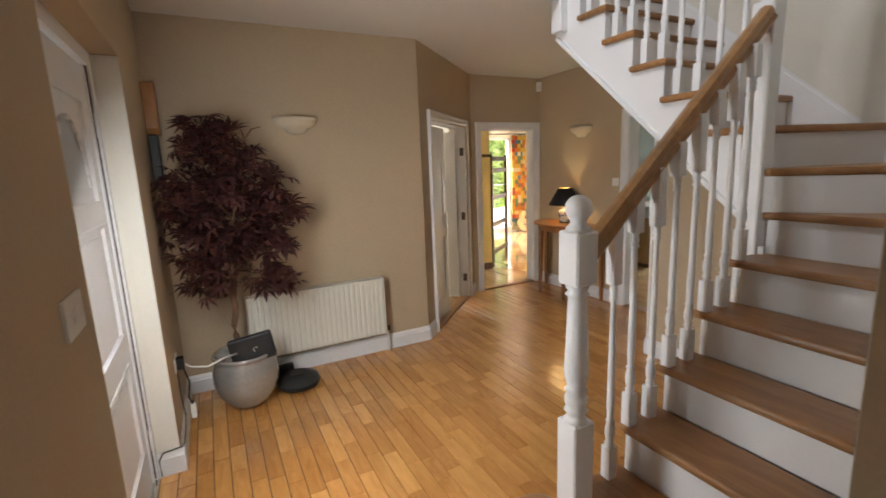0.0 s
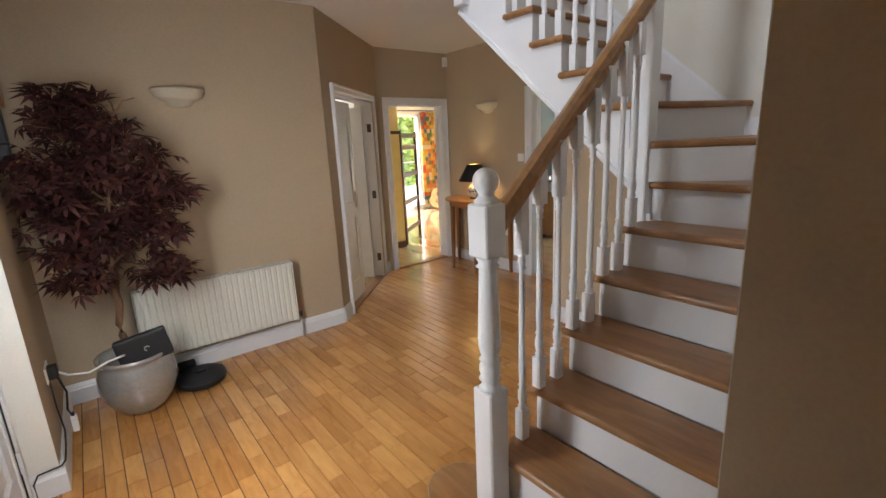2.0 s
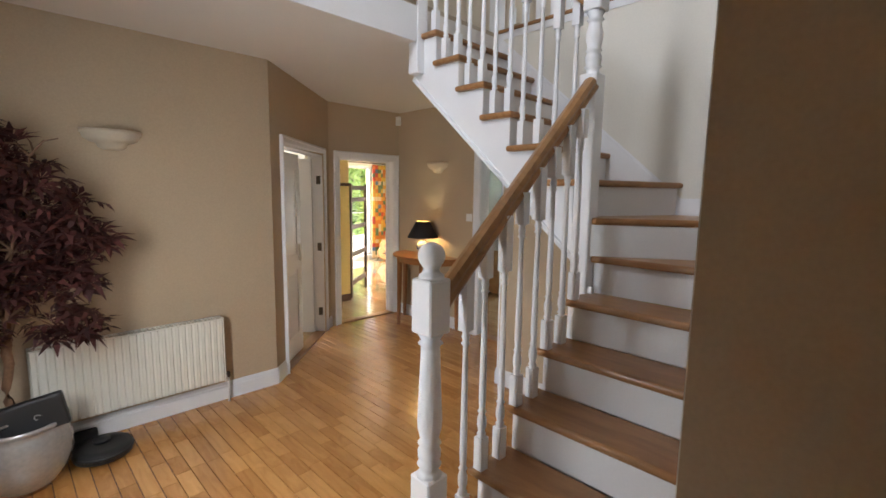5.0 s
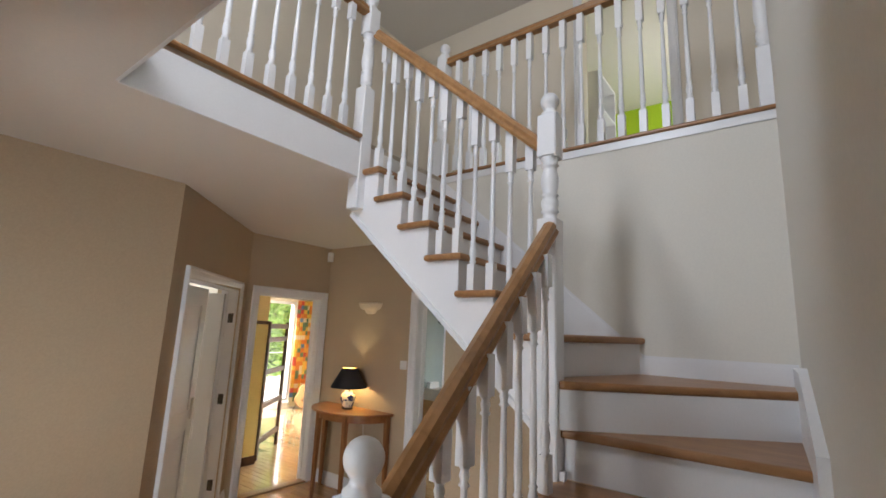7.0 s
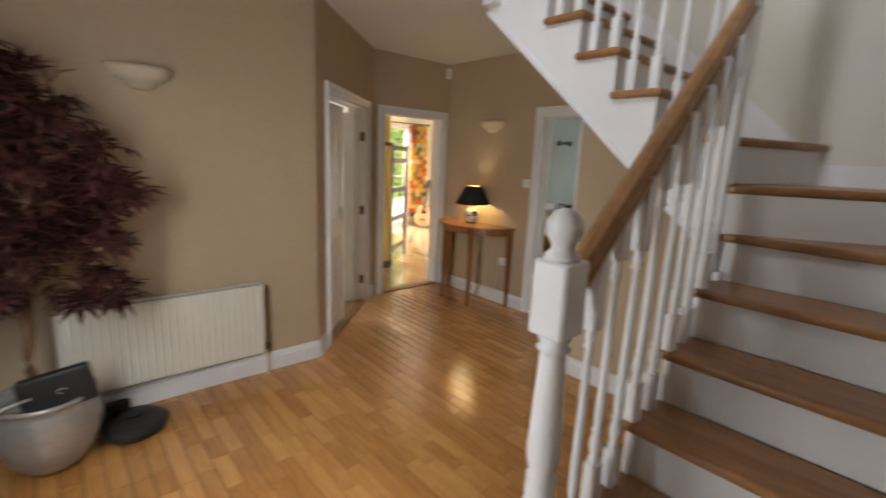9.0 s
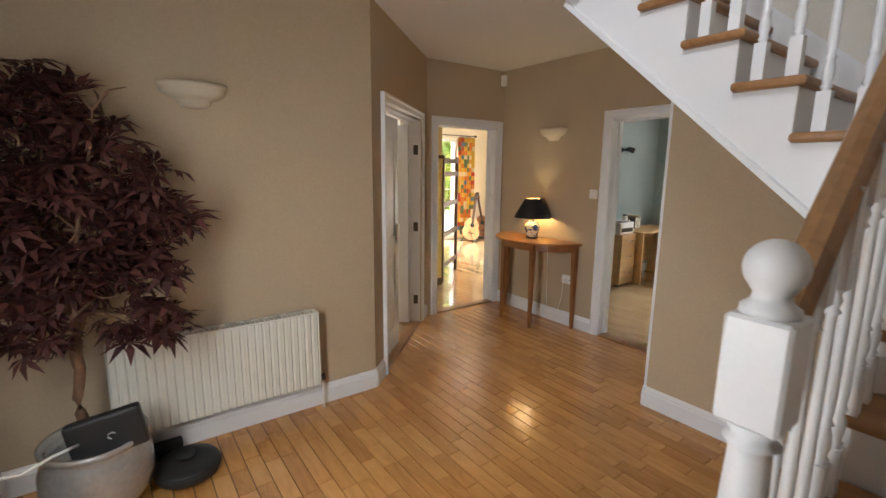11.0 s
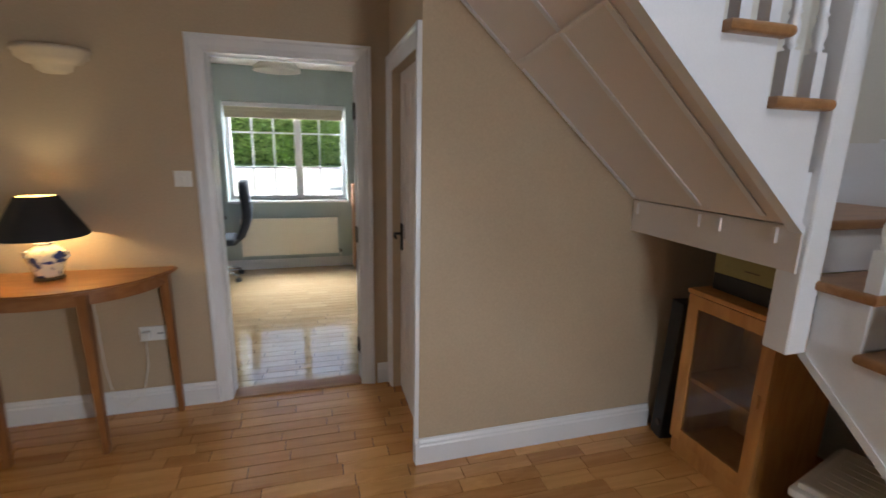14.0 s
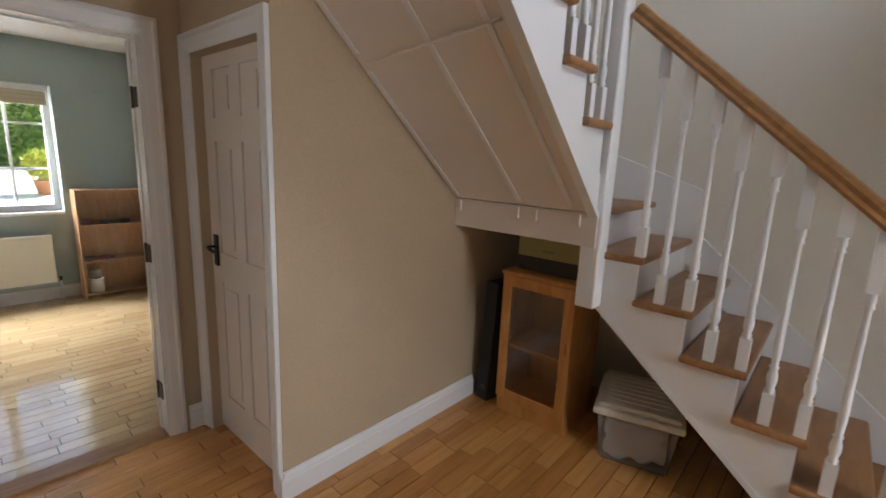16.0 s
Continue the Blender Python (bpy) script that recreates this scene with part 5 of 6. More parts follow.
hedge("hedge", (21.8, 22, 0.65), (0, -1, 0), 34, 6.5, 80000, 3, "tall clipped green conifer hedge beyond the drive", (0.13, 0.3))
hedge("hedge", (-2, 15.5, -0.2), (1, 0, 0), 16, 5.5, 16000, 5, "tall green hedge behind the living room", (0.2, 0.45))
shrub = thing("potted_shrub", pose(14.0, 1.95, 0.3), "small yellow-green shrub in a terracotta pot", "plant")
bm = bmesh.new()
lathe(bm, [(0.16, 0.0), (0.22, 0.3), (0.24, 0.32), (0.2, 0.33)], 16)
part("pot", bm, material("terracotta", (0.4, 0.17, 0.09), 0.8), shrub)
verts, faces = [], []
rs = random.Random(8)
for _ in range(900):
    d = Vector((rs.gauss(0, 1), rs.gauss(0, 1), rs.gauss(0, 1))).normalized() * rs.uniform(0.5, 1)
    at = Vector((d.x * 0.36, d.y * 0.36, 0.68 + d.z * 0.34))
    q = Euler((rs.uniform(-1, 1), rs.uniform(-1, 1), rs.uniform(0, 6.28))).to_quaternion()
    i = len(verts)
    for p in ((0, 0, 0), (0.03, 0.06, 0), (0, 0.13, 0), (-0.03, 0.06, 0)):
        verts.append(tuple(at + q @ Vector(p)))
    faces.append((i, i + 1, i + 2, i + 3))
me = bpy.data.meshes.new("leaves")
me.from_pydata(verts, [], faces)
me.materials.append(material("yellow_leaf", (0.4, 0.42, 0.03), 0.6, var=0.3))
ob = new("leaves", me)
ob.parent = shrub


# windows: x along the wall, y through it (room at negative y), z up
def casement(name, m, w, h, label, mullions, bars_x, bars_z, sill=True, depth=0.0):
    wd = thing(name, m, label, "window", kind="structure")
    f = 0.055
    part("frame", boxes((0, f, 0, 0.06, 0, h), (w - f, w, 0, 0.06, 0, h), (f, w - f, 0, 0.06, 0, f), (f, w - f, 0, 0.06, h - f, h)), M_WHITE, wd)
    for x in mullions:
        part("mullion", boxes((x - 0.045, x + 0.045, -0.012, 0.058, f, h - f)), M_WHITE, wd)
    for x in bars_x:
        part("glazing_bar", boxes((x - 0.011, x + 0.011, 0.02, 0.045, f, h - f)), M_WHITE, wd)
    for z in bars_z:
        part("glazing_bar", boxes((f, w - f, 0.021, 0.044, z - 0.011, z + 0.011)), M_WHITE, wd)
    p = part("pane", boxes((f, w - f, 0.03, 0.034, f, h - f)), M_GLASS, wd)
    p.visible_shadow = False
    return wd


wn1 = casement("window_1", pose(OX + 0.14, 4.32, 0.865, 0, 0, -90), 1.41, 1.168, "white office window with glazing bars", [0.83], [0.29, 0.54, 1.09], [0.40, 0.82])
part("handle", block(0.815, 0.845, -0.04, -0.012, 0.50, 0.62, 0.006), M_WHITE, wn1)
part("window_sill", block(0.001, 1.409, -0.16, 0.0, -0.03, 0.0, 0.006), M_WHITE, wn1)
bl = thing("roller_blind", pose(OX + 0.09, 4.315, 2.03, 0, 0, -90), "rolled-up pale beige blind at the window head", "blind")
part("head_rail", boxes((0.0, 1.38, -0.03, 0.03, -0.05, -0.0)), M_WHITE, bl)
M_BLIND = material("beige_blind_cloth", (0.62, 0.57, 0.42), 0.85, var=0.06, small=120, bump=0.1)
for i in range(3):
    part("fold", block(0.01, 1.37, -0.045 - 0.006 * i, -0.03, -0.10 - 0.04 * i, -0.052 - 0.038 * i, 0.008), M_BLIND, bl)
casement("window_2", pose(0.9 + 2.6, LN + 0.1, 0.12, 0, 0, 0), 1.55, 2.08, "tall white living room window", [0.78], [], [1.0])
casement("window_3", pose(6.05 + 0.1, LN - 1.2, 0.3, 0, 0, -90), 2.4, 1.85, "white side window of the living room", [0.8, 1.6], [], [])
casement("window_4", pose(W - 0.15, 1.1, UP + 0.75, 0, 0, 90), 1.8, 1.3, "white landing window", [0.9], [], [])
# added window out of view, only there to let light into the passage
casement("window_5", pose(-0.7, -1.6, 1.2, 0, 0, 180), 0.6, 0.7, "small white passage window, added out of view to let light in", [], [], [])


def skirt(a, b):
    return baseboard(a, b, 0.12, 0.018)


skirt((OX, 2.2), (OX, 5.2))
skirt((OX, 5.2), (T + 0.16, 5.2))
skirt((T + 0.16, 2.2), (OX, 2.2))
skirt((6.05, V + 0.2), (6.05, LN))
skirt((6.05, LN), (1.3, LN))

# ---------------------------------------------------------------- office
ribbed_radiator("radiator", pose(OX - 0.052, 4.19, 0.178, 0, 0, -90), 1.14, 0.47, 20, "cream flat panel radiator under the office window", True)
M_BEECH = wood("beech_laminate", (0.58, 0.36, 0.17), (0.48, 0.28, 0.12), 0.4, (0.5, 3, 3), fine=5)


def desk():
    dk = thing("office_desk", pose(0, 0, 0), "beech corner desk with a curved edge by the wall", "desk")
    bm = bmesh.new()
    poly = [(4.62, 5.19), (4.62, 4.66)]
    for i in range(9):
        a = math.pi * i / 8
        poly.append((4.75 + 0.85 * i / 8, 4.66 + 0.07 * math.sin(a)))
    poly += [(5.64, 4.6), (5.66, 4.57), (5.66, 5.19)]
    prism(bm, poly[::-1], 0.715, 0.74)
    part("desktop", bm, M_BEECH, dk)
    part("leg_panel", boxes((4.64, 4.665, 4.70, 5.17, 0, 0.7145)), M_BEECH, dk)
    part("leg_panel", boxes((5.63, 5.655, 4.62, 5.17, 0, 0.7145)), M_BEECH, dk)
    part("modesty_panel", boxes((4.67, 5.625, 5.10, 5.12, 0.2, 0.7145)), M_BEECH, dk)
    return dk


desk()
dr = thing("drawer_unit", pose(4.28, 4.79, 0), "beech three-drawer pedestal with chrome pulls", "drawers")
part("body", boxes((0, 0.33, 0.02, 0.40, 0.03, 0.70)), M_BEECH, dr)
part("top", block(-0.005, 0.335, -0.005, 0.405, 0.7005, 0.72, 0.003), M_BEECH, dr)
for i in range(3):
    d = part("drawer", block(0.003, 0.327, 0.0, 0.0195, 0.04 + 0.22 * i, 0.252 + 0.22 * i, 0.002), M_BEECH, dr)
    bm = bmesh.new()
    tube(bm, [(0.10, 0.001, 0.2 + 0.22 * i), (0.10, -0.025, 0.2 + 0.22 * i), (0.23, -0.025, 0.2 + 0.22 * i), (0.23, 0.001, 0.2 + 0.22 * i)], 0.005, 6)
    part("handle", bm, M_CHROME, d, "chrome bar handle")
for x in (0.04, 0.29):
    for y in (0.06, 0.36):
        part("castor", block(x - 0.02, x + 0.02, y - 0.02, y + 0.02, 0, 0.03, 0.008), M_BLACK, dr)
pr = thing("printer", pose(4.285, 4.83, 0.7205), "white printer with a dark front on the drawers", "printer")
part("case", block(0.0, 0.32, 0.0, 0.33, 0.0, 0.16, 0.015, 3), M_SWITCH, pr)
part("paper_slot", block(0.03, 0.29, -0.004, 0.01, 0.03, 0.085, 0.003), M_BLACK, pr)
part("control_panel", block(0.06, 0.26, 0.002, 0.1, 0.1605, 0.166, 0.002), M_BLACK, pr)
part("paper_tray", block(0.05, 0.27, 0.25, 0.31, 0.16, 0.24, 0.004), M_SWITCH, pr)
for i, (x, y, w, h, c, lab) in enumerate(((4.72, 5.05, 0.035, 0.19, (0.75, 0.74, 0.7), "white upright canister on the desk"), (4.82, 5.06, 0.03, 0.12, (0.6, 0.5, 0.35), "small tan canister on the desk"))):
    cn = thing("canister", pose(x, y, 0.7405), lab, "container", "desk canisters")
    bm = bmesh.new()
    lathe(bm, [(w, 0), (w, h), (w * 0.9, h + 0.008)], 18)
    part("body", bm, material("canister_paint", c, 0.4), cn)
    bm = bmesh.new()
    lathe(bm, [(w * 0.92, h + 0.0085), (w * 0.92, h + 0.025), (w * 0.3, h + 0.03)], 18)
    part("lid", bm, M_BLACK, cn)
for i in range(4):
    bk = thing("book", pose(4.95 + i * 0.035, 5.10, 0.7405), "upright book standing on the desk", "book", "books on the desk")
    part("cover", block(0, 0.03, -0.075, 0.075, 0, 0.16 + 0.02 * (i % 2), 0.002), material("book_cover", ((0.05, 0.05, 0.05), (0.3, 0.2, 0.1), (0.08, 0.1, 0.14), (0.45, 0.38, 0.25))[i], 0.6), bk)
    part("pages", boxes((0.004, 0.026, -0.0755, -0.0751, 0.004, 0.155)), M_SWITCH, bk)

M_FAB = material("navy_chair_fabric", (0.018, 0.026, 0.042), 0.8, var=0.15, small=150, bump=0.1)


def office_chair():
    ch = thing("office_chair", pose(5.28, 4.45, 0, 0, 0, 4), "dark navy office chair with armrests and chrome star base", "chair")
    bm = block(-0.24, 0.24, -0.24, 0.25, 0.43, 0.51, 0.035, 3)
    part("seat", bm, M_FAB, ch)
    bm = bmesh.new()
    rings = []
    for i in range(11):
        z = 0.50 + 0.64 * i / 10
        w = 0.20 + 0.04 * math.sin(math.pi * i / 10) - (0.05 if i == 10 else 0)
        y = -0.26 - 0.05 * math.sin(math.pi * (i / 10) * 1.3 + 0.2) - 0.12 * i / 10
        rings.append([bm.verts.new(p) for p in ((-w, y - 0.05, z), (-w * 0.5, y - 0.075, z), (w * 0.5, y - 0.075, z), (w, y - 0.05, z), (w, y + 0.02, z), (w * 0.5, y, z), (-w * 0.5, y, z), (-w, y + 0.02, z))])
    for r0, r1 in zip(rings, rings[1:]):
        for k in range(8):
            f = bm.faces.new((r0[k], r0[(k + 1) % 8], r1[(k + 1) % 8], r1[k]))
            f.smooth = True
    bm.faces.new(rings[0])
    bm.faces.new(rings[-1])
    bmesh.ops.recalc_face_normals(bm, faces=bm.faces[:])
    part("backrest", bm, M_FAB, ch)
    bm = bmesh.new()
    tube(bm, [(0, -0.02, 0.42), (0, -0.22, 0.41), (0, -0.33, 0.5), (0, -0.34, 0.7)], 0.022)
    part("back_support", bm, M_BLACK, ch)
    for s in (-1, 1):
        bm = bmesh.new()
        tube(bm, [(s * 0.2, 0, 0.44), (s * 0.29, 0, 0.47), (s * 0.30, 0, 0.66)], 0.018)
        a = part("armrest_post", bm, M_BLACK, ch)
        part("arm_pad", block(s * 0.30 - 0.04, s * 0.30 + 0.04, -0.13, 0.14, 0.661, 0.69, 0.012), M_BLACK, ch)
    bm = bmesh.new()
    lathe(bm, [(0.028, 0.08), (0.028, 0.28), (0.02, 0.281), (0.02, 0.43)], 14)
    part("gas_column", bm, M_BLACK, ch)
    for k in range(5):
        a = k * 2 * math.pi / 5 + 0.3
        c, s = math.cos(a), math.sin(a)
        bm = bmesh.new()
        tube(bm, [(c * 0.02, s * 0.02, 0.12), (c * 0.15, s * 0.15, 0.11), (c * 0.31, s * 0.31, 0.07)], [0.026, 0.02, 0.014])
        lg = part("base_leg", bm, M_CHROME, ch, "chrome base leg")
        bm = bmesh.new()
        for o in (-0.014, 0.014):
            tube(bm, [(c * 0.31 - s * (o - 0.008), s * 0.31 + c * (o - 0.008), 0.027), (c * 0.31 - s * (o + 0.008), s * 0.31 + c * (o + 0.008), 0.027)], 0.027, 14)
        part("castor", bm, M_BLACK, lg)


office_chair()

shelf = thing("bookcase", pose(OX - 0.02, 2.86, 0, 0, 0, -90), "low open beech bookcase with books and tins", "bookcase")
BW, BH, BD = 0.62, 1.08, 0.21
M_SHELF = wood("reddish_beech_board", (0.50, 0.29, 0.16), (0.40, 0.21, 0.105), 0.4, (3, 3, 0.5))
part("side", boxes((0, 0.018, -BD, 0, 0, BH)), M_SHELF, shelf)
part("side", boxes((BW - 0.018, BW, -BD, 0, 0, BH)), M_SHELF, shelf)
part("back", boxes((0.018, BW - 0.018, -0.006, 0, 0, BH)), M_SHELF, shelf)
SH = (0.03, 0.36, 0.72, BH - 0.018)
for z in SH:
    part("shelf_board", boxes((0.018, BW - 0.018, -BD + 0.002, -0.006, z, z + 0.018)), M_SHELF, shelf)
rs = random.Random(3)
for z, n in ((0.378, 3), (0.738, 5)):
    for i in range(n):
        bk = thing("book", pose(OX - 0.14, 2.79 - 0.08 * i, z + 0.0005, 0, 0, rs.uniform(-20, 20)), "small book lying flat on the bookcase shelf", "book", "books on the bookcase")
        part("cover", block(-0.05, 0.05, -0.04, 0.04, 0, rs.uniform(0.015, 0.04), 0.002), material("book_cover", (rs.uniform(0.03, 0.3), rs.uniform(0.03, 0.2), rs.uniform(0.03, 0.25)), 0.6), bk)
tin = thing("paint_tin", pose(OX - 0.14, 2.75, 0.0485), "white paint tin on the lowest shelf", "tin")
bm = bmesh.new()
lathe(bm, [(0.062, 0.0), (0.062, 0.13), (0.066, 0.135), (0.055, 0.137)], 22)
part("body", bm, M_SWITCH, tin)
tin = thing("paint_tin", pose(OX - 0.14, 2.75, 0.1865), "smaller patterned tin stacked on the white one", "tin")
bm = bmesh.new()
lathe(bm, [(0.05, 0.0), (0.05, 0.085), (0.053, 0.09), (0.045, 0.092)], 22)
part("body", bm, material("grey_tin", (0.35, 0.35, 0.34), 0.4, 0.5, var=0.4, big=30), tin)

pl = thing("pendant_lamp", pose(4.3, 3.60, 2.19), "white pleated pendant lampshade below the office ceiling", "lamp")
bm = bmesh.new()
lathe(bm, [(0.205, 0.0), (0.2, 0.03), (0.09, 0.125), (0.08, 0.128)], 36)
bmesh.ops.delete(bm, geom=[f for f in bm.faces if len(f.verts) > 4], context="FACES_ONLY")
bmesh.ops.solidify(bm, geom=bm.faces[:], thickness=0.003)
part("shade", bm, M_SWITCH, pl)
bm = bmesh.new()
tube(bm, [(0, 0, 0.10), (0, 0, 0.239)], 0.005, 6)
lathe(bm, [(0.04, 0.215), (0.045, 0.2399)], 16)
part("cord", bm, M_SWITCH, pl)
nt = thing("wall_notice", pose(OX, 4.53, 1.0, 0, 0, -90), "printed white paper notice pinned to the wall", "paper")
part("sheet", boxes((-0.085, 0.085, -0.002, -0.0005, 0.0, 0.28)), M_SWITCH, nt)
for i in range(6):
    part("text_bar", boxes((-0.07, 0.07 - 0.02 * (i % 3), -0.0028, -0.0021, 0.24 - 0.035 * i, 0.246 - 0.035 * i)), M_DARK, nt)
pq = thing("wall_vent", pose(OX, 2.55, 2.09, 0, 0, -90), "teal-painted rectangular vent cover on the wall", "vent")
part("frame", block(-0.11, 0.11, -0.012, 0, -0.055, 0.055, 0.003), M_TEAL, pq)
for i in range(5):
    part("slat", boxes((-0.095, 0.095, -0.016, -0.0121, -0.042 + 0.018 * i, -0.034 + 0.018 * i)), M_TEAL, pq)
sp = thing("wall_spotlight", pose(4.72, 5.2, 1.86), "small black twin spotlight on the office wall", "spotlight")
part("bracket", block(-0.05, 0.05, -0.03, 0, -0.02, 0.02, 0.006), M_BLACK, sp)
for s in (-1, 1):
    bm = bmesh.new()
    tube(bm, [(s * 0.04, -0.03, 0), (s * 0.1, -0.06, 0.01), (s * 0.16, -0.10, -0.01)], [0.012, 0.032, 0.04], 12)
    part("spot_head", bm, M_BLACK, sp)

ub = thing("tall_bookcase", pose(3.5, 2.29, UP), "tall white bookcase in the bedroom beyond the gallery", "bookcase")
part("side", boxes((0, 0.02, 0, 0.3, 0, 1.7)), M_WHITE, ub)
part("side", boxes((0.58, 0.6, 0, 0.3, 0, 1.7)), M_WHITE, ub)
part("back", boxes((0.02, 0.58, 0.288, 0.3, 0, 1.7)), M_WHITE, ub)
for z in (0.05, 0.46, 0.87, 1.28, 1.68):
    part("shelf_board", boxes((0.02, 0.58, 0.002, 0.288, z, z + 0.02)), M_WHITE, ub)

# ---------------------------------------------------------------- living room
M_YEL = material("mustard_yellow_paint", (0.66, 0.52, 0.20), 0.7, var=0.05, bump=0.04)
M_BROWN = wood("dark_walnut", (0.10, 0.045, 0.02), (0.05, 0.022, 0.01), 0.4, (3, 3, 0.5))
yl = thing("partition", pose(0, 0, 0), "mustard yellow room partition with dark wood trim", "partition", kind="structure")
part("lower_panel", boxes((1.35, 2.37, 6.26, 6.40, 0.1, 1.70)), M_YEL, yl)
part("upper_panel", boxes((1.35, 2.37, 6.275, 6.395, 1.745, 2.55)), material("straw_paint", (0.70, 0.55, 0.25), 0.7), yl)
part("plinth", boxes((1.35, 2.375, 6.25, 6.41, 0.0, 0.0995)), M_BROWN, yl)
part("top_rail", boxes((1.35, 2.385, 6.245, 6.41, 1.7005, 1.745)), M_BROWN, yl)
part("edge_post", boxes((2.3705, 2.392, 6.25, 6.40, 0.1, 1.70)), M_BROWN, yl)

ld = thing("ladder_rack", pose(2.46, 6.37, 0, 0, 0, math.degrees(math.atan2(6.9 - 6.37, 3.1 - 2.46))), "dark wooden ladder rack standing on the floor", "rack")
for x in (0.0, 0.83):
    part("upright", block(x - 0.027, x + 0.027, -0.02, 0.02, 0, 1.74, 0.003), M_BROWN, ld)
for z in (0.22, 0.66, 1.08, 1.50, 1.68):
    part("rung", block(0.0275, 0.8025, -0.016, 0.016, z - 0.034, z + 0.034, 0.003), M_BROWN, ld)


def patchwork():
    """Curtain cloth of orange, yellow, green and blue patches."""
    m = bpy.data.materials.new("patchwork_curtain_cloth")
    m.use_nodes = True
    n, l = m.node_tree.nodes, m.node_tree.links
    b = n["Principled BSDF"]
    b.inputs["Roughness"].default_value = 0.85
    uv = n.new("ShaderNodeTexCoord")
    mp = n.new("ShaderNodeMapping")
    mp.inputs["Scale"].default_value = (14, 0, 11)
    l.new(uv.outputs["Object"], mp.inputs[0])
    fl = n.new("ShaderNodeVectorMath")
    fl.operation = "FLOOR"
    l.new(mp.outputs[0], fl.inputs[0])
    wnz = n.new("ShaderNodeTexWhiteNoise")
    l.new(fl.outputs[0], wnz.inputs["Vector"])
    ramp = n.new("ShaderNodeValToRGB")
    ramp.color_ramp.interpolation = "CONSTANT"
    cs = ((0.0, (0.62, 0.2, 0.03)), (0.22, (0.68, 0.45, 0.07)), (0.45, (0.5, 0.06, 0.03)), (0.58, (0.72, 0.62, 0.4)), (0.72, (0.12, 0.2, 0.1)), (0.84, (0.7, 0.35, 0.05)), (0.94, (0.1, 0.2, 0.35)))
    for i, (p, c) in enumerate(cs):
        e = ramp.color_ramp.elements[i] if i < 2 else ramp.color_ramp.elements.new(p)
        e.position, e.color = p, (*c, 1)
    l.new(wnz.outputs["Value"], ramp.inputs[0])
    l.new(ramp.outputs[0], b.inputs["Base Color"])
    return m


M_CURT = patchwork()


def curtain(m, w, h):
    ct = thing("curtain", m, "patchwork curtain in orange, yellow and green hanging from a rod", "curtain", "patchwork curtains")
    bm = bmesh.new()
    k = 48
    fr, bk = [], []
    for lst, o in ((fr, -0.004), (bk, 0.004)):
        for z in (0.0, h * 0.5, h):
            lst.append([bm.verts.new((w * i / k, o + 0.045 * math.sin(i * 1.05) * (1.0 - 0.35 * z / h) + 0.012 * math.sin(i * 0.37 + z), z)) for i in range(k + 1)])
    for lst in (fr, bk):
        for r0, r1 in zip(lst, lst[1:]):
            for i in range(k):
                f = bm.faces.new((r0[i], r0[i + 1], r1[i + 1], r1[i]))
                f.smooth = True
    for j in (0, 2):
        for i in range(k):
            bm.faces.new((fr[j][i], fr[j][i + 1], bk[j][i + 1], bk[j][i]))
    bmesh.ops.recalc_face_normals(bm, faces=bm.faces[:])
    part("cloth", bm, M_CURT, ct)
    for i in range(6):
        bm = bmesh.new()
        tube(bm, [(w * (i + 0.5) / 6 + 0.002, 0.022 * math.cos(a), h + 0.005 + 0.022 * math.sin(a)) for a in [x * math.pi / 6 for x in range(13)]], 0.003, 5)
        part("ring", bm, M_DARK, ct)
    return ct


curtain(pose(4.94, LN - 0.12, 0.04), 0.44, 2.19)
curtain(pose(5.94, 8.54, 0.04, 0, 0, -90), 0.34, 2.19)


def rod(m, ln):
    rdv = thing("curtain_rod", m, "dark metal curtain rod with ball ends", "curtain rod", "curtain rods")
    bm = bmesh.new()
    tube(bm, [(0, 0, 0), (ln, 0, 0)], 0.012, 10)
    part("bar", bm, M_DARK, rdv)
    for x in (0, ln):
        bm = bmesh.new()
        bmesh.ops.create_icosphere(bm, subdivisions=2, radius=0.03)
        bmesh.ops.translate(bm, verts=bm.verts[:], vec=(x, 0, 0))
        part("finial", bm, M_DARK, rdv)
    for x in (0.1, ln - 0.1):
        part("bracket", boxes((x - 0.008, x + 0.008, 0.0, 0.12, -0.008, 0.008)), M_DARK, rdv)


rod(pose(3.2, LN - 0.12, 2.265), 2.2)
rod(pose(5.94, 8.70, 2.275, 0, 0, -90), 2.0)


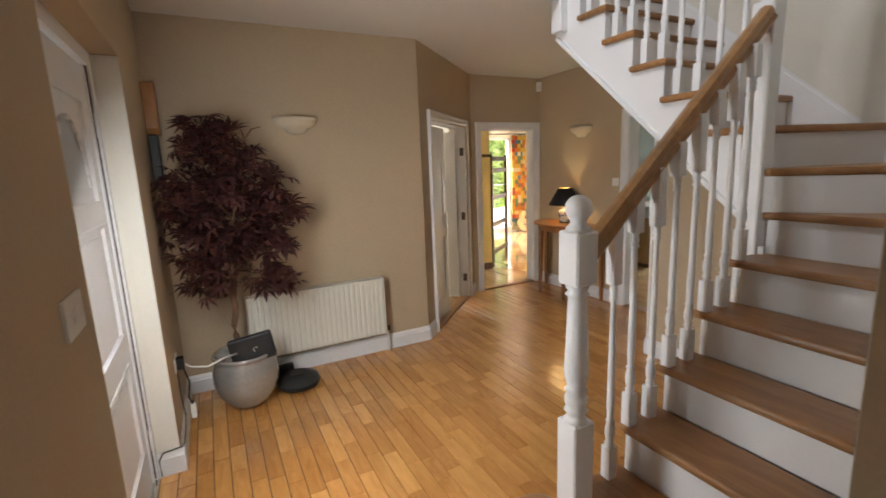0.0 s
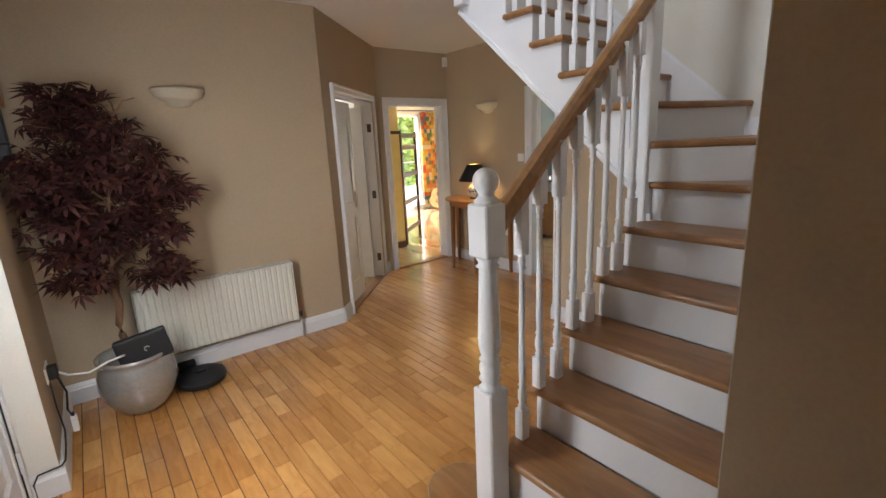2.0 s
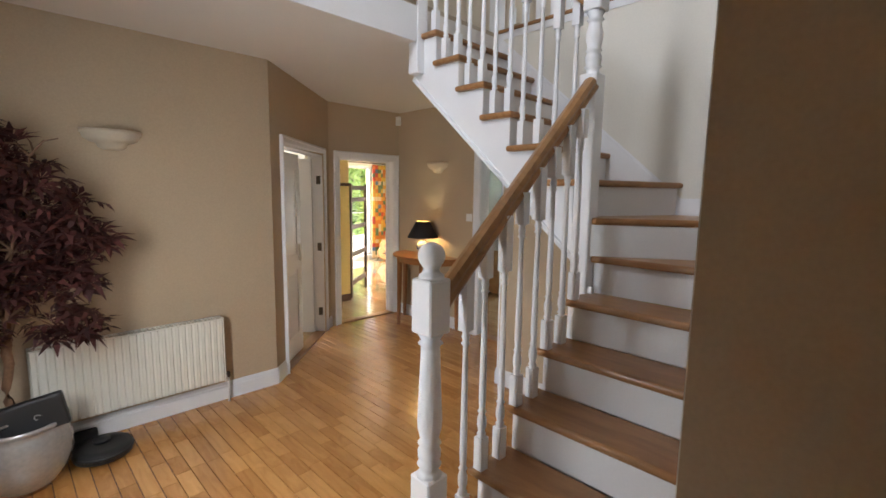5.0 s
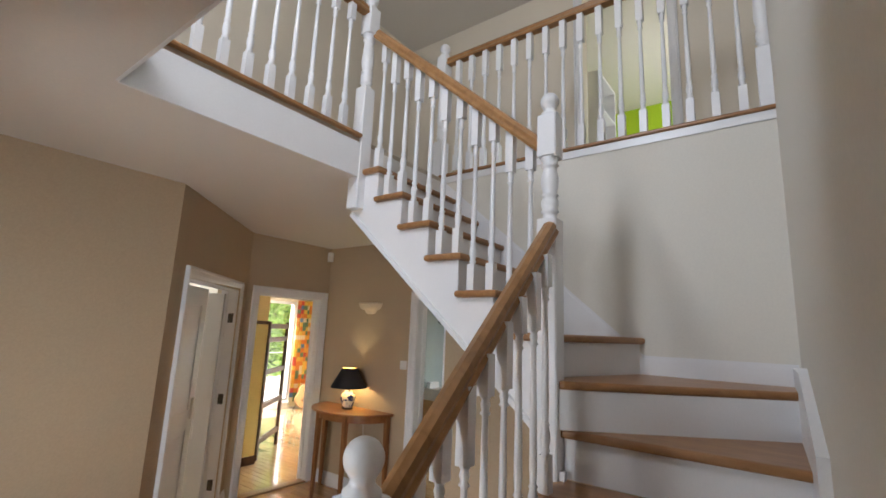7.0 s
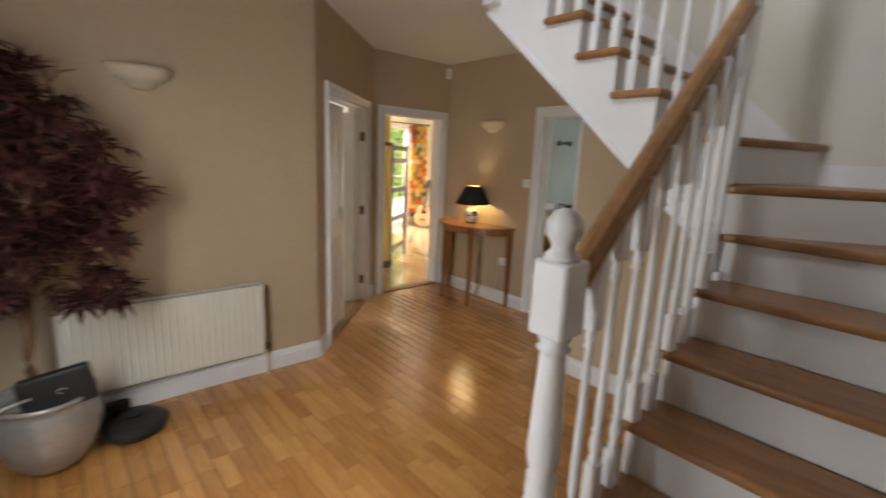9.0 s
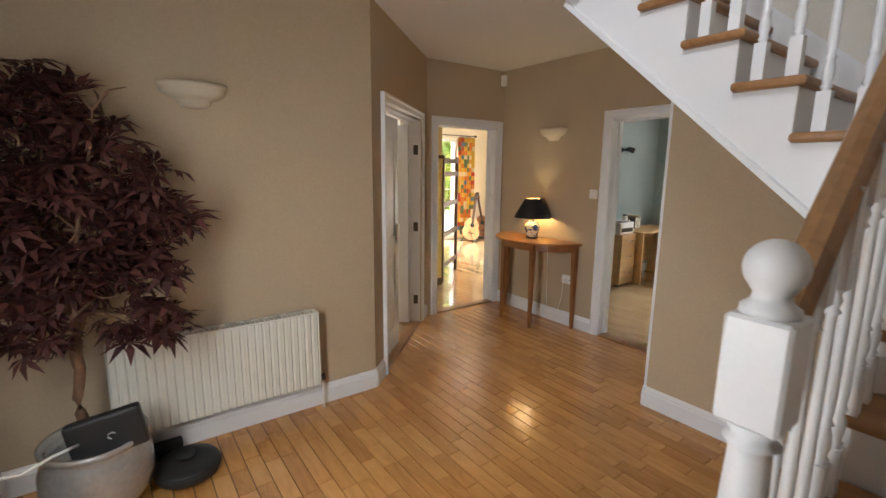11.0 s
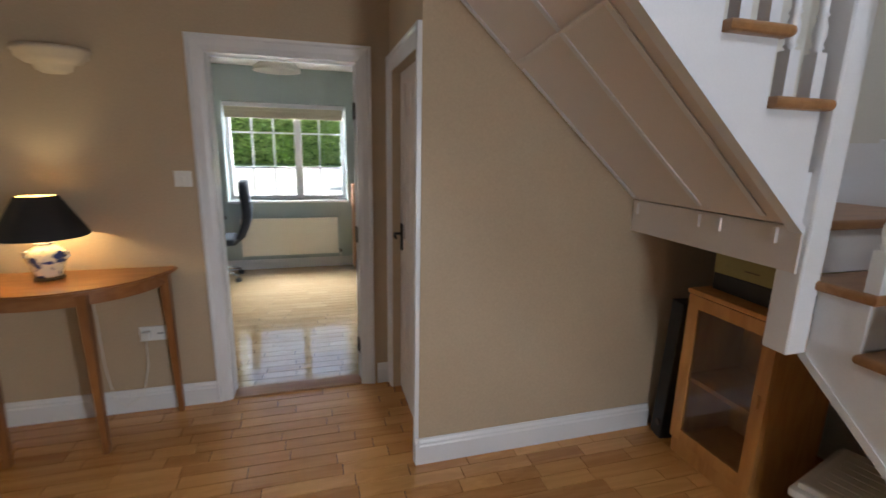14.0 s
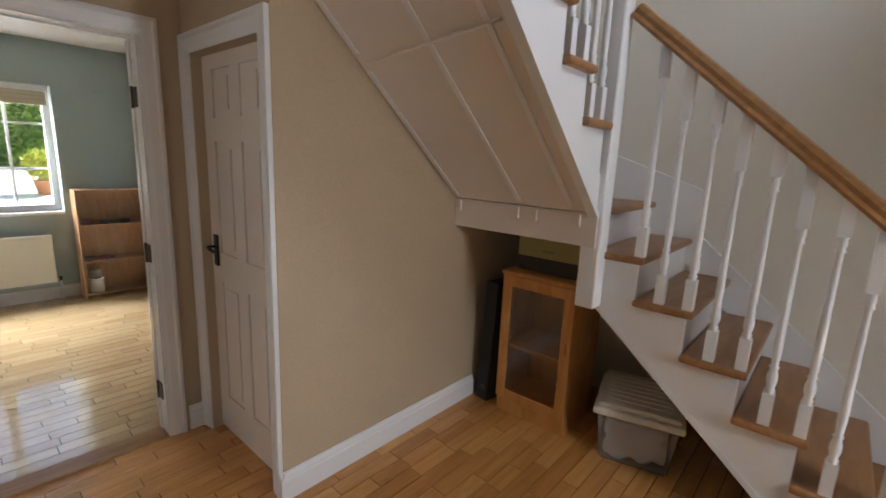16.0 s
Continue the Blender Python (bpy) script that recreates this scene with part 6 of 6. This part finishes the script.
def guitar(m, body, label):
    gt = thing("guitar", m, label, "guitar", "guitars by the window")
    out = []
    for i in range(40):
        a = 2 * math.pi * i / 40
        wv = 0.19 * math.sin(a) * (1.0 - 0.18 * math.cos(a)) * (1 - 0.22 * math.exp(-((math.cos(a) - 0.12) / 0.22) ** 2))
        out.append((wv, 0.25 + 0.245 * math.cos(a)))
    bm = bmesh.new()
    prism(bm, out, -0.05, 0.05, "y")
    bmesh.ops.bevel(bm, geom=[e for e in bm.edges if abs(e.verts[0].co.y - e.verts[1].co.y) < 1e-5], offset=0.006, segments=2, affect="EDGES")
    part("body", bm, body, gt)
    bm = bmesh.new()
    lathe(bm, [(0.001, 0.0), (0.05, 0.0)], 24)
    bmesh.ops.rotate(bm, verts=bm.verts[:], matrix=Matrix.Rotation(radians(90), 3, "X"))
    bmesh.ops.translate(bm, verts=bm.verts[:], vec=(0, -0.0515, 0.33))
    part("sound_hole", bm, M_BLACK, gt)
    part("neck", block(-0.025, 0.025, -0.065, -0.035, 0.36, 0.88, 0.004), M_BROWN, gt)
    part("headstock", block(-0.036, 0.036, -0.06, -0.04, 0.8805, 1.03, 0.005), M_BROWN, gt)
    part("bridge", block(-0.07, 0.07, -0.06, -0.0505, 0.14, 0.165, 0.002), M_BROWN, gt)
    for s in (-1, 1):
        for j in range(3):
            part("tuning_peg", block(s * 0.045 - 0.008, s * 0.045 + 0.008, -0.056, -0.044, 0.905 + 0.04 * j, 0.917 + 0.04 * j, 0.003), M_CHROME, gt)
    return gt


M_GTR = wood("brown_guitar_top", (0.28, 0.12, 0.045), (0.2, 0.08, 0.03), 0.3, (3, 3, 0.5))
M_GTR2 = wood("spruce_guitar_top", (0.62, 0.36, 0.16), (0.5, 0.26, 0.1), 0.3, (3, 3, 0.5))
guitar(pose(5.66, 9.14, 0.03, -8, -10, -30), M_GTR, "brown acoustic guitar leaning in the corner")
guitar(pose(5.04, 8.92, 0.03, -10, 10, -20), M_GTR2, "pale acoustic guitar leaning by the curtain")
for i, (x, y) in enumerate(((5.66, 9.16), (5.04, 8.94))):
    st = thing("guitar_stand", pose(x, y, 0), "black folding guitar stand", "stand", "guitar stands")
    for a in (0.4, 2.5, 4.6):
        bm = bmesh.new()
        tube(bm, [(0, 0, 0.3), (0.17 * math.cos(a), 0.17 * math.sin(a), 0.008)], 0.008, 6)
        part("leg", bm, M_BLACK, st)
am = thing("guitar_amplifier", pose(5.83, 8.86, 0, 0, 0, -60), "small brown and black guitar amplifier on the floor", "amplifier")
part("cabinet", block(-0.22, 0.22, -0.12, 0.12, 0.012, 0.33, 0.015), material("brown_tolex", (0.12, 0.06, 0.03), 0.7, small=150, bump=0.15), am)
part("grille", block(-0.2, 0.2, -0.124, -0.12, 0.03, 0.25, 0.002), material("brown_grille_cloth", (0.16, 0.09, 0.05), 0.9), am)
part("control_strip", block(-0.2, 0.2, -0.125, -0.12, 0.265, 0.315, 0.002), M_BLACK, am)
for i in range(5):
    bm = bmesh.new()
    tube(bm, [(-0.14 + 0.07 * i, -0.125, 0.29), (-0.14 + 0.07 * i, -0.14, 0.29)], 0.011, 10)
    part("knob", bm, M_CHROME, am)
for x in (-0.18, 0.18):
    for y in (-0.09, 0.09):
        part("rubber_foot", block(x - 0.015, x + 0.015, y - 0.015, y + 0.015, 0, 0.012, 0.003), M_BLACK, am)


# ---------------------------------------------------------------- floors
def plank_mesh(w):
    bm = bmesh.new()
    h = w / 2 - 0.0021
    prism(bm, [(-h, -0.012), (h, -0.012), (h, -0.0012), (h - 0.0012, 0.0), (-h + 0.0012, 0.0), (-h, -0.0012)], 0.0, 1.0, "y")
    return finish("plank", bm, M_FLOOR)


PW = 0.085
bm = bmesh.new()
prism(bm, [(W - 0.2, -1.6), (-0.39, -1.6), (-0.39, S - 0.14), (E + 0.1, S - 0.14), (E + 0.1, C - 0.1), (T + 0.1, C - 0.1), (T + 0.1, V + 0.05), (1.454, V + 0.05), (0.263, R + 0.05), (W - 0.2, R + 0.05)], -0.05, -0.0125)
floor = solid("floor", bm, M_GAP, "maple strip floor laid in staggered rows", "floor", "structure")
base_plank = plank_mesh(PW)
rng = random.Random(4)
rows = []
x = W + PW / 2 - 0.02 - 2 * PW
while x < T + 0.06:
    top_y = R + 0.03 if x < 0.263 else (R + (x - 0.263) * (V - R) / (1.454 - 0.263) + 0.03 if x < 1.454 else V - 0.001)
    y = -1.5 - rng.random() * 0.3
    if x < W:
        y, top_y = 1.90, 3.169
    while y < top_y:
        ln = rng.choice((0.2, 0.26, 0.3, 0.36, 0.42, 0.5))
        y2 = min(y + ln, top_y)
        if y2 - y > 0.03:
            rows.append((x, y, y2 - y))
        y = y2
    x += PW
rows = [r for r in rows if not (r[0] > -0.43 and r[1] + r[2] < S - 0.1) and not (r[0] > E + 0.06 and r[1] + r[2] < C - 0.1)]
near = [r for r in rows if r[1] + r[2] > 2.35 and W < r[0] < 2.2]
near = near[:300]
chosen = set(near)
for x, y, ln in near:
    ob = new("plank", base_plank)
    ob.parent = floor
    ob.location = (x, y, rng.uniform(-0.0003, 0.0003))
    ob.rotation_euler = (rng.uniform(-0.0008, 0.0008), rng.uniform(-0.003, 0.003), 0)
    ob.scale = (1, ln - 0.004, 1)


def joined_planks(items, z, name, label, mat=M_FLOOR):
    verts, faces = [], []
    h = PW / 2 - 0.0021
    for x, y, ln in items:
        i = len(verts)
        y2 = y + ln - 0.004
        verts += [(x - h, y, z - 0.01), (x + h, y, z - 0.01), (x + h, y2, z - 0.01), (x - h, y2, z - 0.01), (x - h, y, z), (x + h, y, z), (x + h, y2, z), (x - h, y2, z)]
        faces += [(i + 4, i + 5, i + 6, i + 7), (i, i + 1, i + 5, i + 4), (i + 1, i + 2, i + 6, i + 5), (i + 2, i + 3, i + 7, i + 6), (i + 3, i, i + 4, i + 7)]
    me = bpy.data.meshes.new(name)
    me.from_pydata(verts, [], faces)
    me.materials.append(mat)
    ob = new(name, me)
    return tagged(ob, label, kind="stuff")


rest = joined_planks([r for r in rows if r not in chosen], 0.0, "planks", "maple strips of the hall floor")
rest.parent = floor


def room_floor(name, x0, x1, y0, y1, label, cut=None):
    """cut: where the near edge lies at each x, if it is not straight."""
    bm = bmesh.new()
    prism(bm, [(x0, y0), (x1, y0), (x1, y1), (x0, y1)] if cut is None else [(x0, cut(x0)), (0.24, cut(0.24)), (x1, cut(x1)), (x1, y1), (x0, y1)], -0.05, -0.0125)
    base = solid(name, bm, M_GAP, label, "floor", "structure")
    items = []
    x = x0 + PW / 2
    while x < x1:
        y = y0 if cut is None else cut(x)
        while y < y1:
            ln = min(rng.choice((0.22, 0.3, 0.38, 0.46, 0.55)), y1 - y)
            items.append((x, y, ln))
            y += ln
        x += PW
    # planks take the paler, daylight-toned copy of the maple
    p = joined_planks(items, 0.0, "planks", "maple strips of the floor, coloured pale as under strong daylight", M_FLOOR_DAYLIT)
    p.parent = base
    return base


room_floor("floor_office", T + 0.13, 6.0, 0.9, 5.2, "maple strip floor of the office")
room_floor("floor_living", 1.2, 6.3, V + 0.002, 9.5, "maple strip floor of the living room")
room_floor("floor_sitting", -1.8, 1.19, R + 0.06, 7.2, "maple strip floor of the room beyond the diagonal door", lambda x: R + 0.06 + max(0.0, x - 0.24) * 0.947)
